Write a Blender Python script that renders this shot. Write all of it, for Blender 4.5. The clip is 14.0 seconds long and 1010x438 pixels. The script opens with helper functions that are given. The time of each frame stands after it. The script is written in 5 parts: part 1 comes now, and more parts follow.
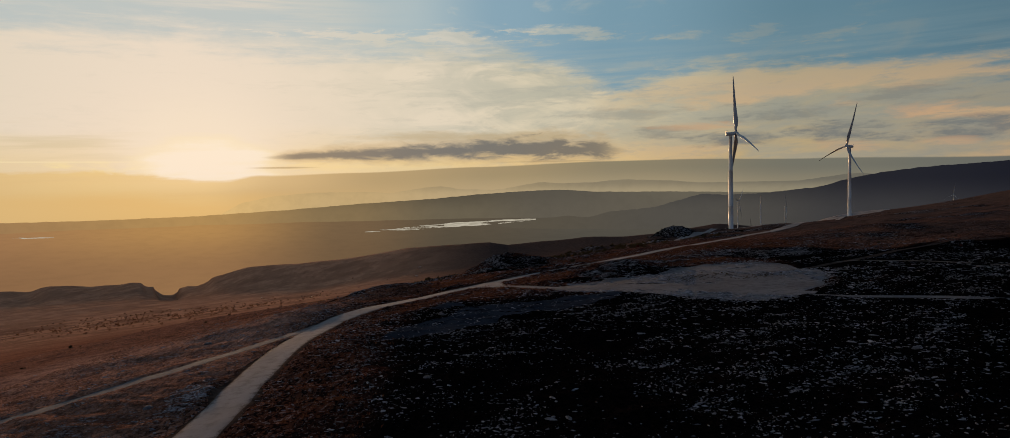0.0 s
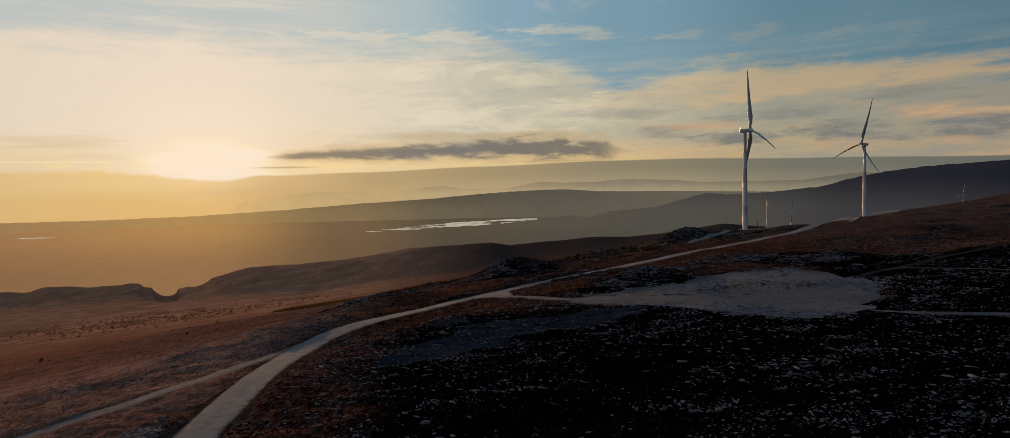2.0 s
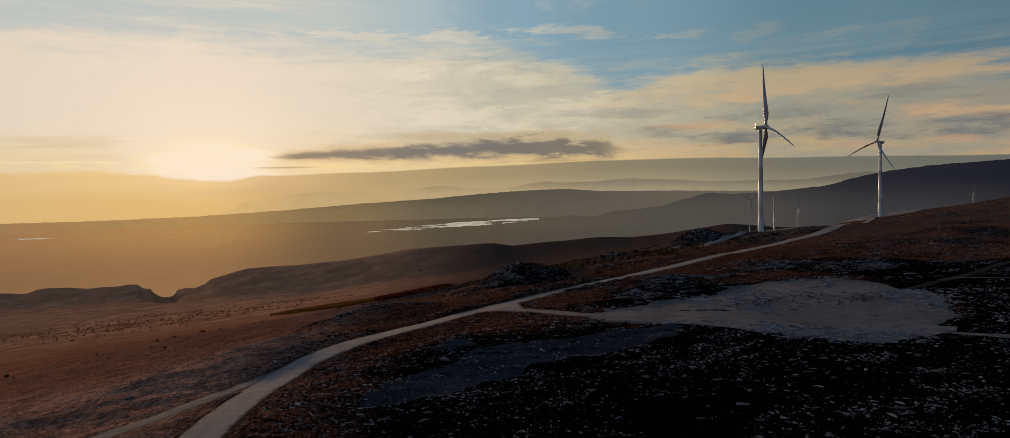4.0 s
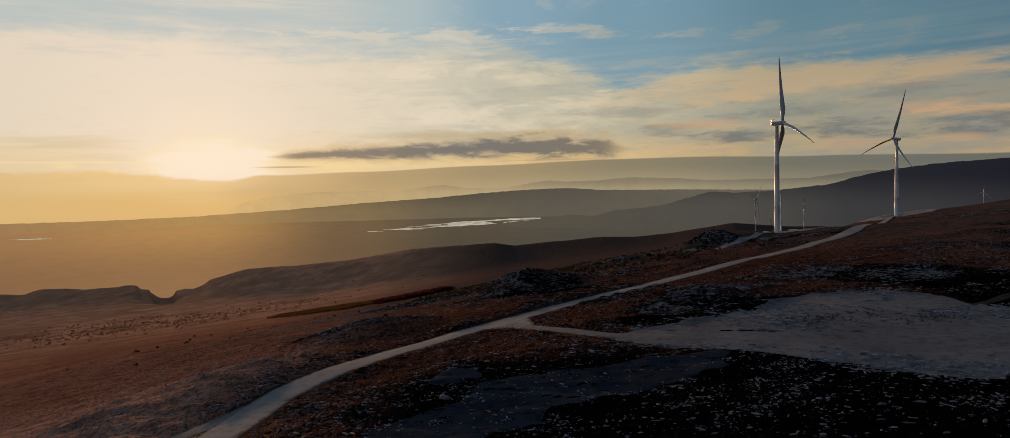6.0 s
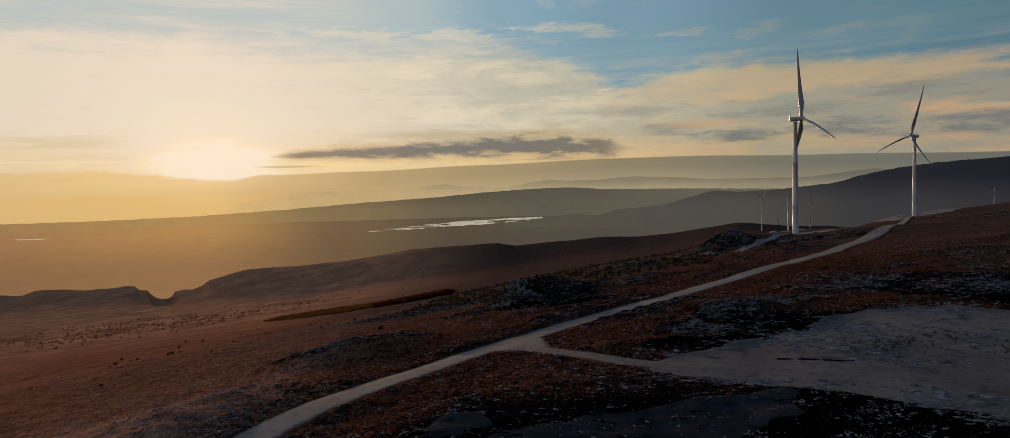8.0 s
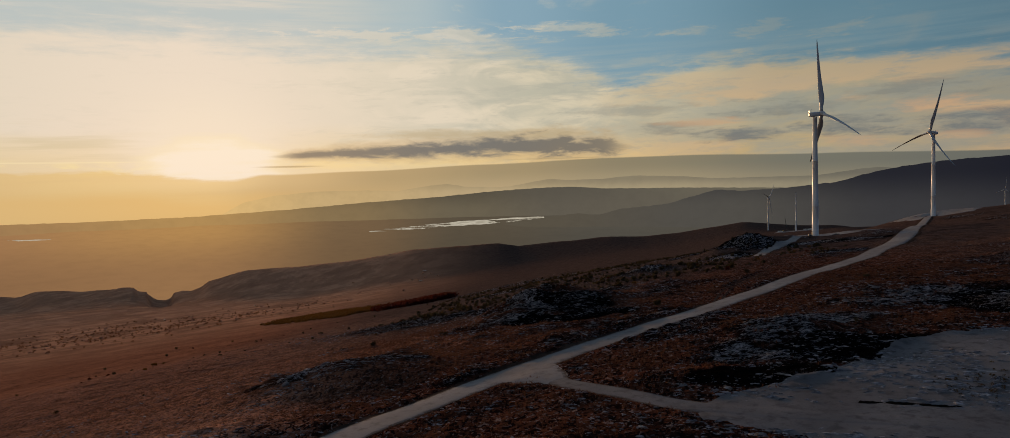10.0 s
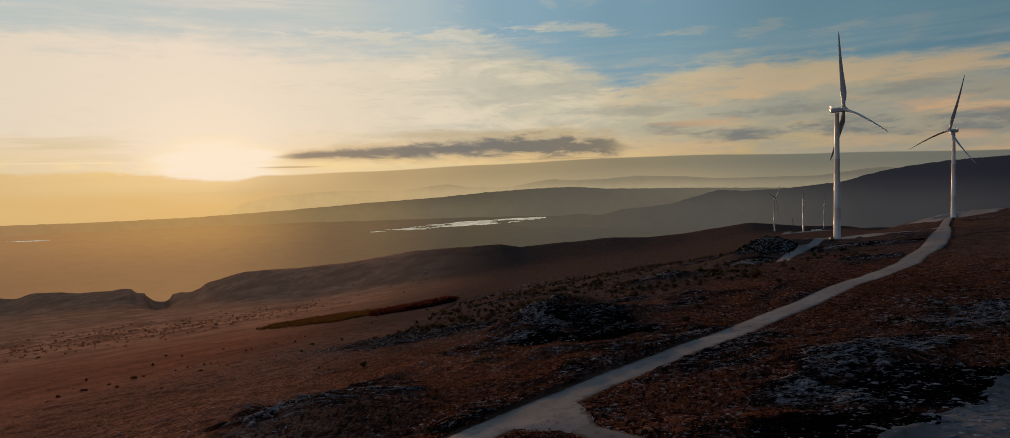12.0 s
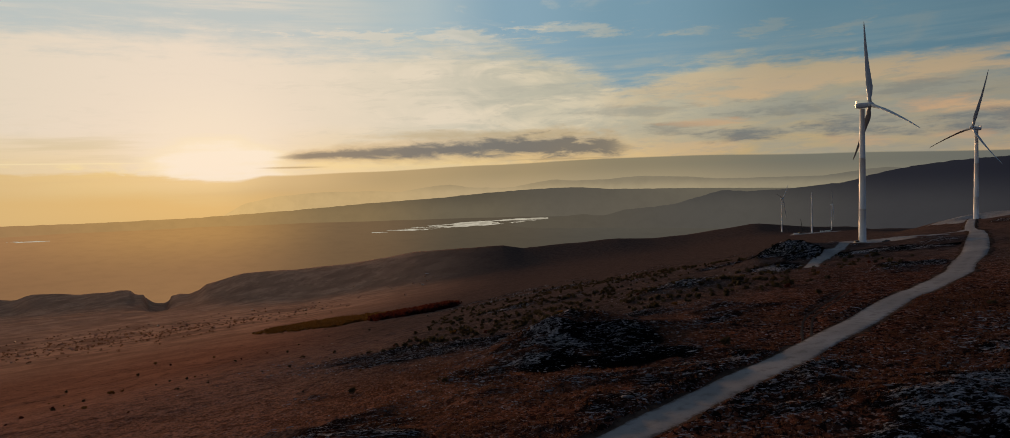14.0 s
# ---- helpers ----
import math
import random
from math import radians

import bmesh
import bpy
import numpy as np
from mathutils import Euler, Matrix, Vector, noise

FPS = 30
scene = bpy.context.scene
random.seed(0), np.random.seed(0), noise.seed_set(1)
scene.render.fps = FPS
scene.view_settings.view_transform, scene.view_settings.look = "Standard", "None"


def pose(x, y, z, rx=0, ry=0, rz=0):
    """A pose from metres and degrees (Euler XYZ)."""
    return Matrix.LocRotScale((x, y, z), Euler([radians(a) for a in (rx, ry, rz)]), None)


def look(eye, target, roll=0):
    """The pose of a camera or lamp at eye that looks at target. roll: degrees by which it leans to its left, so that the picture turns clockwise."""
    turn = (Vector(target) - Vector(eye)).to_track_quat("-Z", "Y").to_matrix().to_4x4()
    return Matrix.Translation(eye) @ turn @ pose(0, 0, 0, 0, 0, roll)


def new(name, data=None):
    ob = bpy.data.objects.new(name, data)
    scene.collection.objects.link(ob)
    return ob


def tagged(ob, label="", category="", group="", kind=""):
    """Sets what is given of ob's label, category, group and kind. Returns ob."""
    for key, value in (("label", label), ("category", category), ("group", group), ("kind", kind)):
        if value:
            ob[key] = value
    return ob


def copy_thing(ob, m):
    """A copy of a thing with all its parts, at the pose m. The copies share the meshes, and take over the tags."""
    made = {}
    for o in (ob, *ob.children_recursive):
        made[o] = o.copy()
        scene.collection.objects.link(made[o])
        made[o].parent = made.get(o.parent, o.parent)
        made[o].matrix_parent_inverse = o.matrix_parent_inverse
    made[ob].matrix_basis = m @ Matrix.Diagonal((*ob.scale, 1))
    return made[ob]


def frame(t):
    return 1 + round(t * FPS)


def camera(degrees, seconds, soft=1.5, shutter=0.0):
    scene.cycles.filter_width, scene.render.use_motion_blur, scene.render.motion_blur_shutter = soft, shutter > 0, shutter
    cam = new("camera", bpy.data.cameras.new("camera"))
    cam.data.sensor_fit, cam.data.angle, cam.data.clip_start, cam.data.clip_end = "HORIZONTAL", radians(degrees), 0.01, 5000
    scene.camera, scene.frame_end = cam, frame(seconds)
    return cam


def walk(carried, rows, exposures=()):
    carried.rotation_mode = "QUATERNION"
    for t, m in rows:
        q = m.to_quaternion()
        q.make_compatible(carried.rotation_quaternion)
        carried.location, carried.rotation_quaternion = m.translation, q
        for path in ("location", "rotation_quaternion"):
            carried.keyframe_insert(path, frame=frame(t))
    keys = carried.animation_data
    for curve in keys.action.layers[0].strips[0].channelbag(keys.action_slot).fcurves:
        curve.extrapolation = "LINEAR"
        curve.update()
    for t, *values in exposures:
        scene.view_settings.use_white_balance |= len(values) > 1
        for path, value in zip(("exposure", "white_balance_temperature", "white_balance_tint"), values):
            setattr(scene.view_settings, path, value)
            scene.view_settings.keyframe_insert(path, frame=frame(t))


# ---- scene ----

from functools import lru_cache

# ------------------------------------------------------------------ camera and its flight
cam = camera(72.0, 14.0, soft=0.8)
METRES, EYE, TILT, LEAN, TURN = 118.0, 60.0, -2.78, 1.25, 0.0
DEEP = 1.3932   # the flight's length ahead, for this lens
ROWS = [
    (0.0, 0.0, 0.0, 0.0, -0.0, 0.09, -0.19),
    (0.5, -0.0047, 0.0353, 0.0023, 0.03, 0.07, -0.16),
    (1.0, -0.009, 0.0709, 0.0044, 0.05, 0.06, -0.16),
    (1.5, -0.0135, 0.1062, 0.0067, 0.1, 0.06, -0.15),
    (2.0, -0.0184, 0.1417, 0.0085, 0.14, 0.04, -0.16),
    (2.5, -0.0226, 0.1771, 0.0108, 0.19, 0.03, -0.16),
    (3.0, -0.0277, 0.2126, 0.013, 0.22, 0.03, -0.13),
    (5.5, -0.0491, 0.3893, 0.0255, 0.38, -0.05, -0.03),
    (6.0, -0.053, 0.4247, 0.028, 0.41, -0.08, 0.01),
    (6.5, -0.0572, 0.4604, 0.0302, 0.44, -0.12, 0.01),
    (7.0, -0.0613, 0.4961, 0.0323, 0.47, -0.14, 0.04),
    (7.5, -0.0654, 0.5317, 0.0348, 0.52, -0.14, 0.08),
    (8.0, -0.0695, 0.5671, 0.0374, 0.56, -0.16, 0.09),
    (10.5, -0.0872, 0.7442, 0.0495, 0.75, -0.22, 0.23),
    (11.0, -0.0909, 0.7797, 0.0519, 0.77, -0.21, 0.24),
    (11.5, -0.0947, 0.8149, 0.0541, 0.81, -0.2, 0.26),
    (12.0, -0.0982, 0.85, 0.0562, 0.86, -0.19, 0.24),
    (12.5, -0.1023, 0.8855, 0.0585, 0.9, -0.18, 0.24),
    (13.0, -0.1057, 0.9211, 0.0603, 0.97, -0.15, 0.23),
    (13.5, -0.1099, 0.9563, 0.0627, 1.02, -0.13, 0.24),
    (14.0, -0.1141, 0.9912, 0.0649, 1.07, -0.15, 0.26),
]
walk(cam, [(t, pose(0, 0, EYE, TILT, LEAN, TURN) @ pose(METRES * x, METRES * DEEP * y, METRES * z, 90 + pitch / DEEP, roll, yaw / DEEP)) for t, x, y, z, yaw, pitch, roll in ROWS])

# ------------------------------------------------------------------ light
SUN_AZ, SUN_EL = -23.5, 3.2      # degrees: azimuth from +y towards +x, elevation


class Nodes:
    """Short hand for building node trees."""

    def __init__(self, tree):
        self.t = tree
        tree.nodes.clear()

    def add(self, kind, **props):
        n = self.t.nodes.new(kind)
        for k, v in props.items():
            setattr(n, k, v)
        return n

    def put(self, socket, value):
        if isinstance(value, bpy.types.NodeSocket):
            self.t.links.new(value, socket)
        elif value is not None:
            if isinstance(value, tuple) and len(value) == 3 and socket.type == "RGBA":
                value = (*value, 1.0)
            socket.default_value = value

    def m(self, op, a, b=None, c=None, clamp=False):
        n = self.add("ShaderNodeMath", operation=op, use_clamp=clamp)
        for s, v in zip(n.inputs, (a, b, c)):
            self.put(s, v)
        return n.outputs[0]

    def step(self, x, lo, hi, a=0.0, b=1.0):
        n = self.add("ShaderNodeMapRange", interpolation_type="SMOOTHSTEP")
        for s, v in zip(n.inputs[:5], (x, lo, hi, a, b)):
            self.put(s, v)
        return n.outputs[0]

    def mix(self, f, a, b, kind="MIX"):
        n = self.add("ShaderNodeMix", data_type="RGBA", blend_type=kind)
        self.put(n.inputs[0], f), self.put(n.inputs[6], a), self.put(n.inputs[7], b)
        return n.outputs[2]

    def xyz(self, x, y, z=0.0):
        n = self.add("ShaderNodeCombineXYZ")
        for s, v in zip(n.inputs, (x, y, z)):
            self.put(s, v)
        return n.outputs[0]

    def noise(self, vec, scale, detail=3.0, rough=0.5, warp=0.0):
        n = self.add("ShaderNodeTexNoise")
        self.put(n.inputs["Vector"], vec), self.put(n.inputs["Scale"], scale), self.put(n.inputs["Detail"], detail)
        self.put(n.inputs["Roughness"], rough), self.put(n.inputs["Distortion"], warp)
        return n.outputs["Fac"]

    def bell(self, x, centre, width):
        d = self.m("DIVIDE", self.m("SUBTRACT", x, centre), width)
        return self.m("POWER", 2.71828, self.m("MULTIPLY", self.m("MULTIPLY", d, d), -1.0))

    def ramp(self, f, stops):
        n = self.add("ShaderNodeValToRGB")
        n.color_ramp.interpolation = "EASE"
        el = n.color_ramp.elements
        while len(el) < len(stops):
            el.new(0.5)
        for e, (p, c) in zip(el, stops):
            e.position, e.color = p, (*c, 1.0)
        self.put(n.inputs[0], f)
        return n.outputs[0]


def make_sky():
    world = bpy.data.worlds.new("sky")
    scene.world = world
    world.use_nodes = True
    g = Nodes(world.node_tree)
    way = g.add("ShaderNodeTexCoord").outputs["Generated"]
    sep = g.add("ShaderNodeSeparateXYZ")
    g.put(sep.inputs[0], way)
    x, y, z = sep.outputs
    az = g.m("MULTIPLY", g.m("ARCTAN2", x, y), 57.2958)
    el = g.m("MULTIPLY", g.m("ARCSINE", z), 57.2958)
    away = g.m("ABSOLUTE", g.m("SUBTRACT", az, SUN_AZ))
    right = g.step(az, -30.0, 38.0)                      # sun side to far side
    behind = g.step(away, 60.0, 130.0)

    # noise drawn out along the horizon: broad folds, middling tufts, long thin streaks, soft swirls
    slant = g.m("ADD", el, g.m("MULTIPLY", az, -0.012))
    v1 = g.noise(g.xyz(g.m("MULTIPLY", az, 0.060), g.m("MULTIPLY", slant, 0.34), 3.1), 1.0, 5.0, 0.55, 0.4)
    v2 = g.noise(g.xyz(g.m("MULTIPLY", az, 0.22), g.m("MULTIPLY", slant, 0.85), 8.3), 1.0, 6.0, 0.60, 0.3)
    v3 = g.noise(g.xyz(g.m("MULTIPLY", az, 0.050), g.m("MULTIPLY", slant, 1.10), 5.2), 1.0, 5.0, 0.60, 0.2)
    v4 = g.noise(g.xyz(g.m("MULTIPLY", az, 0.13), g.m("MULTIPLY", slant, 0.40), 12.7), 1.0, 5.0, 0.58, 1.2)
    v5 = g.noise(g.xyz(g.m("MULTIPLY", az, 0.42), g.m("MULTIPLY", g.m("ADD", slant, g.m("MULTIPLY", v2, 0.8)), 2.3), 21.5), 1.0, 6.0, 0.66, 0.3)
    n1, n2, n3, n4, n5 = (g.m("SUBTRACT", v, 0.5) for v in (v1, v2, v3, v4, v5))
    f80 = g.m("DIVIDE", g.m("ADD", az, 40.0), 80.0)

    def along(points, top):
        """A value that changes with the azimuth: (degrees, value up to top)."""
        r = g.ramp(f80, [((p + 40.0) / 80.0, (v / top,) * 3) for p, v in points])
        return g.m("MULTIPLY", r, top)

    def blob(centre, up, wide, tall, rough=1.0, lean=0.0):
        """A soft ragged patch of cloud."""
        dx = g.m("DIVIDE", g.m("SUBTRACT", az, centre), wide)
        dy = g.m("DIVIDE", g.m("SUBTRACT", g.m("SUBTRACT", el, up), g.m("MULTIPLY", g.m("SUBTRACT", az, centre), lean)), tall)
        d = g.m("ADD", g.m("MULTIPLY", dx, dx), g.m("MULTIPLY", dy, dy))
        d = g.m("ADD", d, g.m("MULTIPLY", g.m("ADD", g.m("ADD", n2, g.m("MULTIPLY", n3, 0.6)), g.m("MULTIPLY", n5, 1.1)), -4.0 * rough))
        return g.step(d, 1.45, -0.55)

    def either(items):
        out = items[0]
        for i in items[1:]:
            out = g.m("MAXIMUM", out, i)
        return out

    # open sky above, a sheet of cloud below a wavering upper edge, which lies lower away from the sun
    blue = g.ramp(f80, [(0.0, (0.49, 0.54, 0.53)), (0.25, (0.50, 0.55, 0.54)), (0.40, (0.40, 0.50, 0.53)), (0.5, (0.24, 0.38, 0.47)), (0.62, (0.185, 0.32, 0.405)), (0.8, (0.118, 0.225, 0.29)), (1.0, (0.09, 0.175, 0.23))])
    pale = g.m("MULTIPLY", g.step(el, 13.0, 8.0), g.step(az, -2.0, 14.0, 0.5, 0.28))
    blue = g.mix(g.m("MULTIPLY", pale, g.step(v3, 0.35, 0.6)), blue, g.mix(right, (0.60, 0.58, 0.46), (0.27, 0.35, 0.36)))
    lid = along([(-40, 10.9), (-26, 11.6), (-14, 11.0), (-2, 11.0), (3.5, 10.1), (6, 9.0), (9, 7.7), (12, 8.1), (17, 8.9), (22, 8.7), (28, 8.1), (40, 7.2)], 20.0)
    ragged = g.m("ADD", g.m("ADD", g.m("MULTIPLY", n1, 2.0), g.m("ADD", g.m("MULTIPLY", n2, 2.4), g.m("MULTIPLY", n5, 3.4))), g.m("MULTIPLY", n3, 3.0))
    below = g.m("ADD", g.m("SUBTRACT", lid, el), ragged)
    soft = g.step(az, -8.0, 8.0, 1.9, 1.15)
    veil = g.step(below, g.m("MULTIPLY", soft, -1.0), soft)
    # high on the sun's side the sky is milky with faint streaks
    milk = g.m("MULTIPLY", g.step(g.m("ADD", v3, g.m("MULTIPLY", n1, 0.5)), 0.42, 0.66), g.step(az, -4.0, -22.0, 0.0, 0.55))
    faint = g.m("MULTIPLY", g.step(g.m("ADD", v4, g.m("MULTIPLY", n3, 0.5)), 0.54, 0.78), g.step(az, 0.0, 25.0, 0.30, 0.16))
    veil = g.m("MAXIMUM", veil, g.m("MAXIMUM", milk, faint))
    # a row of cream tufts strung out along one height
    tufts_ = either([g.m("MULTIPLY", blob(-9.0, 11.95, 11.0, 0.60, 1.9, 0.012), 0.75), g.m("MULTIPLY", blob(-24.0, 11.0, 8.0, 0.5, 1.6), 0.8), g.m("MULTIPLY", blob(6.2, 12.1, 4.2, 0.46, 1.7, -0.045), 0.55), g.m("MULTIPLY", blob(14.6, 11.55, 2.4, 0.5, 1.7), 0.5), g.m("MULTIPLY", blob(19.0, 11.2, 2.4, 0.45, 2.0), 0.45), g.m("MULTIPLY", blob(24.6, 10.55, 2.6, 0.45, 1.9, 0.09), 0.6), g.m("MULTIPLY", blob(10.5, 9.4, 2.6, 0.40, 1.0, 0.16), 0.30), g.m("MULTIPLY", blob(33.0, 9.3, 3.5, 0.4, 1.0), 0.25)])
    veil = g.m("MAXIMUM", veil, g.m("MULTIPLY", tufts_, g.step(az, 12.0, 26.0, 0.85, 0.5)))

    cream = g.ramp(f80, [(0.0, (0.76, 0.66, 0.53)), (0.2, (0.80, 0.69, 0.565)), (0.42, (0.76, 0.665, 0.52)), (0.55, (0.71, 0.62, 0.45)), (0.65, (0.54, 0.475, 0.33)), (0.78, (0.375, 0.335, 0.235)), (1.0, (0.29, 0.265, 0.205))])
    low = g.ramp(f80, [(0.0, (0.74, 0.59, 0.37)), (0.2, (0.80, 0.66, 0.45)), (0.42, (0.82, 0.62, 0.33)), (0.55, (0.74, 0.53, 0.26)), (0.75, (0.50, 0.375, 0.20)), (1.0, (0.40, 0.31, 0.20))])
    cream = g.mix(g.step(g.m("ADD", el, g.m("MULTIPLY", n1, 3.0)), 2.0, 5.2), low, cream)
    # thin places show greenish grey, most of all between the sun and the blue
    thin = g.m("MULTIPLY", g.step(g.m("ADD", g.m("MULTIPLY", v4, 0.6), g.m("MULTIPLY", v1, 0.4)), 0.60, 0.42), g.m("ADD", g.bell(az, 3.0, 12.0), g.step(az, 10.0, 22.0, 0.0, 0.75)))
    cream = g.mix(g.m("MULTIPLY", g.m("MINIMUM", thin, 1.0), 0.66), cream, g.mix(right, (0.50, 0.51, 0.41), (0.25, 0.275, 0.255)))
    peach = g.m("MULTIPLY", g.step(g.m("ADD", v1, g.m("MULTIPLY", n2, 0.5)), 0.48, 0.62), g.m("MULTIPLY", g.bell(el, 4.6, 3.6), g.step(az, 2.0, 18.0)))
    cream = g.mix(g.m("MULTIPLY", peach, 0.9), cream, g.mix(right, (0.76, 0.56, 0.32), (0.55, 0.375, 0.215)))
    col = g.mix(veil, blue, cream)
    # fine fibres all through the sheet
    fibre = g.m("MULTIPLY", g.step(g.m("ADD", g.m("MULTIPLY", v5, 0.6), g.m("MULTIPLY", v3, 0.4)), 0.50, 0.38), g.step(az, -24.0, 0.0, 0.10, 0.32))
    col = g.mix(g.m("MULTIPLY", fibre, veil), col, g.mix(right, (0.52, 0.51, 0.42), (0.24, 0.25, 0.23)))
    # long dull streaks and golden gaps low on the sun's side
    streak = g.m("MULTIPLY", g.step(v3, 0.50, 0.64), g.m("MULTIPLY", g.bell(el, 3.4, 1.9), g.step(az, -18.0, -28.0)))
    col = g.mix(g.m("MULTIPLY", streak, 0.42), col, (0.56, 0.48, 0.30))
    gold = g.m("MULTIPLY", g.step(v2, 0.46, 0.62), g.m("MULTIPLY", g.bell(el, 1.75, 0.55), g.step(az, -16.0, -26.0)))
    col = g.mix(g.m("MULTIPLY", gold, 0.75), col, (0.88, 0.72, 0.36))

    # the sun behind the veil: an overexposed patch with a broad soft crown
    sx, sy = g.m("MULTIPLY", g.m("SUBTRACT", az, SUN_AZ), 0.72), g.m("SUBTRACT", el, 3.2)
    d2 = g.m("ADD", g.m("MULTIPLY", sx, sx), g.m("MULTIPLY", sy, sy))
    d2 = g.m("MULTIPLY", d2, g.m("ADD", 0.7, g.m("MULTIPLY", v2, 0.6)))
    glow = g.m("POWER", 2.71828, g.m("DIVIDE", d2, -15.0))
    col = g.mix(g.m("MULTIPLY", g.step(glow, 0.02, 0.80), 0.97), col, (0.82, 0.715, 0.575))
    cx, cy = g.m("DIVIDE", g.m("SUBTRACT", az, -22.9), 5.2), g.m("DIVIDE", g.m("SUBTRACT", el, 2.1), 2.1)
    c2 = g.m("ADD", g.m("ADD", g.m("MULTIPLY", cx, cx), g.m("MULTIPLY", cy, cy)), g.m("MULTIPLY", g.m("ADD", n2, n3), -1.6))
    col = g.mix(g.m("MULTIPLY", g.step(c2, 1.35, 0.25), 0.55), col, (0.90, 0.76, 0.46))
    col = g.mix(g.m("MULTIPLY", g.step(c2, 0.85, 0.15), 0.95), col, (0.875, 0.78, 0.64))
    # two thin bright trails
    for up, thin_ in ((2.35, 0.05), (1.45, 0.06)):
        trail = g.m("MULTIPLY", g.bell(g.m("ADD", el, g.m("MULTIPLY", az, -0.004)), up, thin_), g.step(az, -26.0, -31.0))
        col = g.mix(g.m("MULTIPLY", trail, 0.5), col, (0.90, 0.76, 0.46))

    # a golden gap under it
    gap = g.m("MULTIPLY", g.bell(el, 1.95, 0.55), g.m("MULTIPLY", g.step(az, -21.0, -15.0), g.step(az, 16.0, 5.0)))
    col = g.mix(g.m("MULTIPLY", gap, g.step(v5, 0.30, 0.62, 0.25, 0.8)), col, g.mix(g.step(az, -12.0, 8.0), (0.86, 0.66, 0.33), (0.74, 0.52, 0.24)))
    # the long dark cloud, brown where it frays, blue grey in its body, ragged at its far end
    puff = g.noise(g.xyz(g.m("MULTIPLY", az, 0.42), g.m("MULTIPLY", el, 1.5), 2.2), 1.0, 6.0, 0.62, 0.4)
    thick = along([(-19.5, 0.02), (-17, 0.30), (-12, 0.55), (-5, 0.72), (1, 0.90), (5, 1.0), (8, 0.80), (10.5, 0.02)], 1.0)
    mid = along([(-19, 2.55), (-12, 2.80), (-4, 3.02), (2, 3.15), (6, 2.95), (11, 2.6)], 5.0)
    body = g.m("SUBTRACT", 1.0, g.m("DIVIDE", g.m("ABSOLUTE", g.m("SUBTRACT", el, mid)), g.m("ADD", thick, 0.02)))
    body = g.m("ADD", body, g.m("MULTIPLY", g.m("SUBTRACT", puff, 0.5), g.step(az, -6.0, 6.0, 1.9, 3.4)))
    inside_ = g.m("MULTIPLY", g.step(az, -19.5, -16.5), g.step(az, 10.5, 7.5))
    col = g.mix(g.m("MULTIPLY", g.m("MULTIPLY", g.step(body, -0.9, 0.2), inside_), 0.5), col, (0.50, 0.36, 0.20))
    col = g.mix(g.m("MULTIPLY", g.m("MULTIPLY", g.step(body, -0.05, 0.75), inside_), 0.92), col, g.ramp(f80, [(0.25, (0.20, 0.195, 0.165)), (0.45, (0.135, 0.15, 0.155)), (0.57, (0.17, 0.16, 0.14)), (0.63, (0.24, 0.205, 0.15))]))
    fray = either([blob(-6.5, 4.15, 5.5, 0.38, 0.8), blob(3.5, 4.0, 4.0, 0.4, 1.0)])
    col = g.mix(g.m("MULTIPLY", fray, 0.55), col, (0.47, 0.37, 0.22))
    thread = either([blob(-17.6, 1.75, 2.6, 0.09, 0.12), g.m("MULTIPLY", blob(4.0, 1.95, 5.0, 0.07, 0.2), 0.7)])
    col = g.mix(g.m("MULTIPLY", thread, 0.8), col, (0.36, 0.27, 0.15))
    # grey clouds and peach gaps away from the sun
    shade = either([blob(17.6, 3.25, 3.4, 0.62, 0.9), blob(26.0, 3.75, 3.6, 0.80, 1.1), blob(34.0, 3.5, 4.6, 0.85, 1.1), g.m("MULTIPLY", blob(12.5, 4.0, 3.0, 0.5, 1.1), 0.6), g.m("MULTIPLY", blob(21.5, 5.2, 5.0, 0.7, 1.2), 0.55), blob(46.0, 3.6, 6.0, 1.0, 1.2), g.m("MULTIPLY", blob(30.5, 5.9, 5.0, 0.7, 1.3), 0.5), g.m("MULTIPLY", blob(9.0, 5.6, 5.0, 0.5, 1.4), 0.35)])
    col = g.mix(g.m("MULTIPLY", shade, 0.85), col, (0.150, 0.168, 0.175))
    rosy = either([blob(26.4, 2.45, 2.6, 0.42, 0.6, -0.08), blob(32.6, 2.55, 1.8, 0.34, 0.8), blob(31.0, 4.7, 3.5, 0.6, 1.0), blob(15.5, 4.4, 3.0, 0.35, 1.0)])
    col = g.mix(g.m("MULTIPLY", rosy, 0.6), col, (0.56, 0.345, 0.20))

    # the haze bank along the horizon, with a sharp upper edge that is dull above and paler below
    edge = along([(-40, 1.75), (-32, 1.55), (-28, 1.25), (-25.2, 0.82), (-22.0, 0.72), (-19.5, 1.10), (-12, 1.28), (-2, 1.60), (8, 1.86), (14, 1.88), (24, 1.66), (36, 1.40), (40, 1.3)], 4.0)
    edge = g.m("ADD", edge, g.m("MULTIPLY", g.m("MULTIPLY", g.m("ADD", n2, n3), g.step(az, -17.0, -26.0)), 1.5))
    rim = g.step(az, -30.0, -12.0, 0.22, 0.06)
    bank = g.step(g.m("SUBTRACT", el, edge), rim, g.m("MULTIPLY", rim, -1.0))
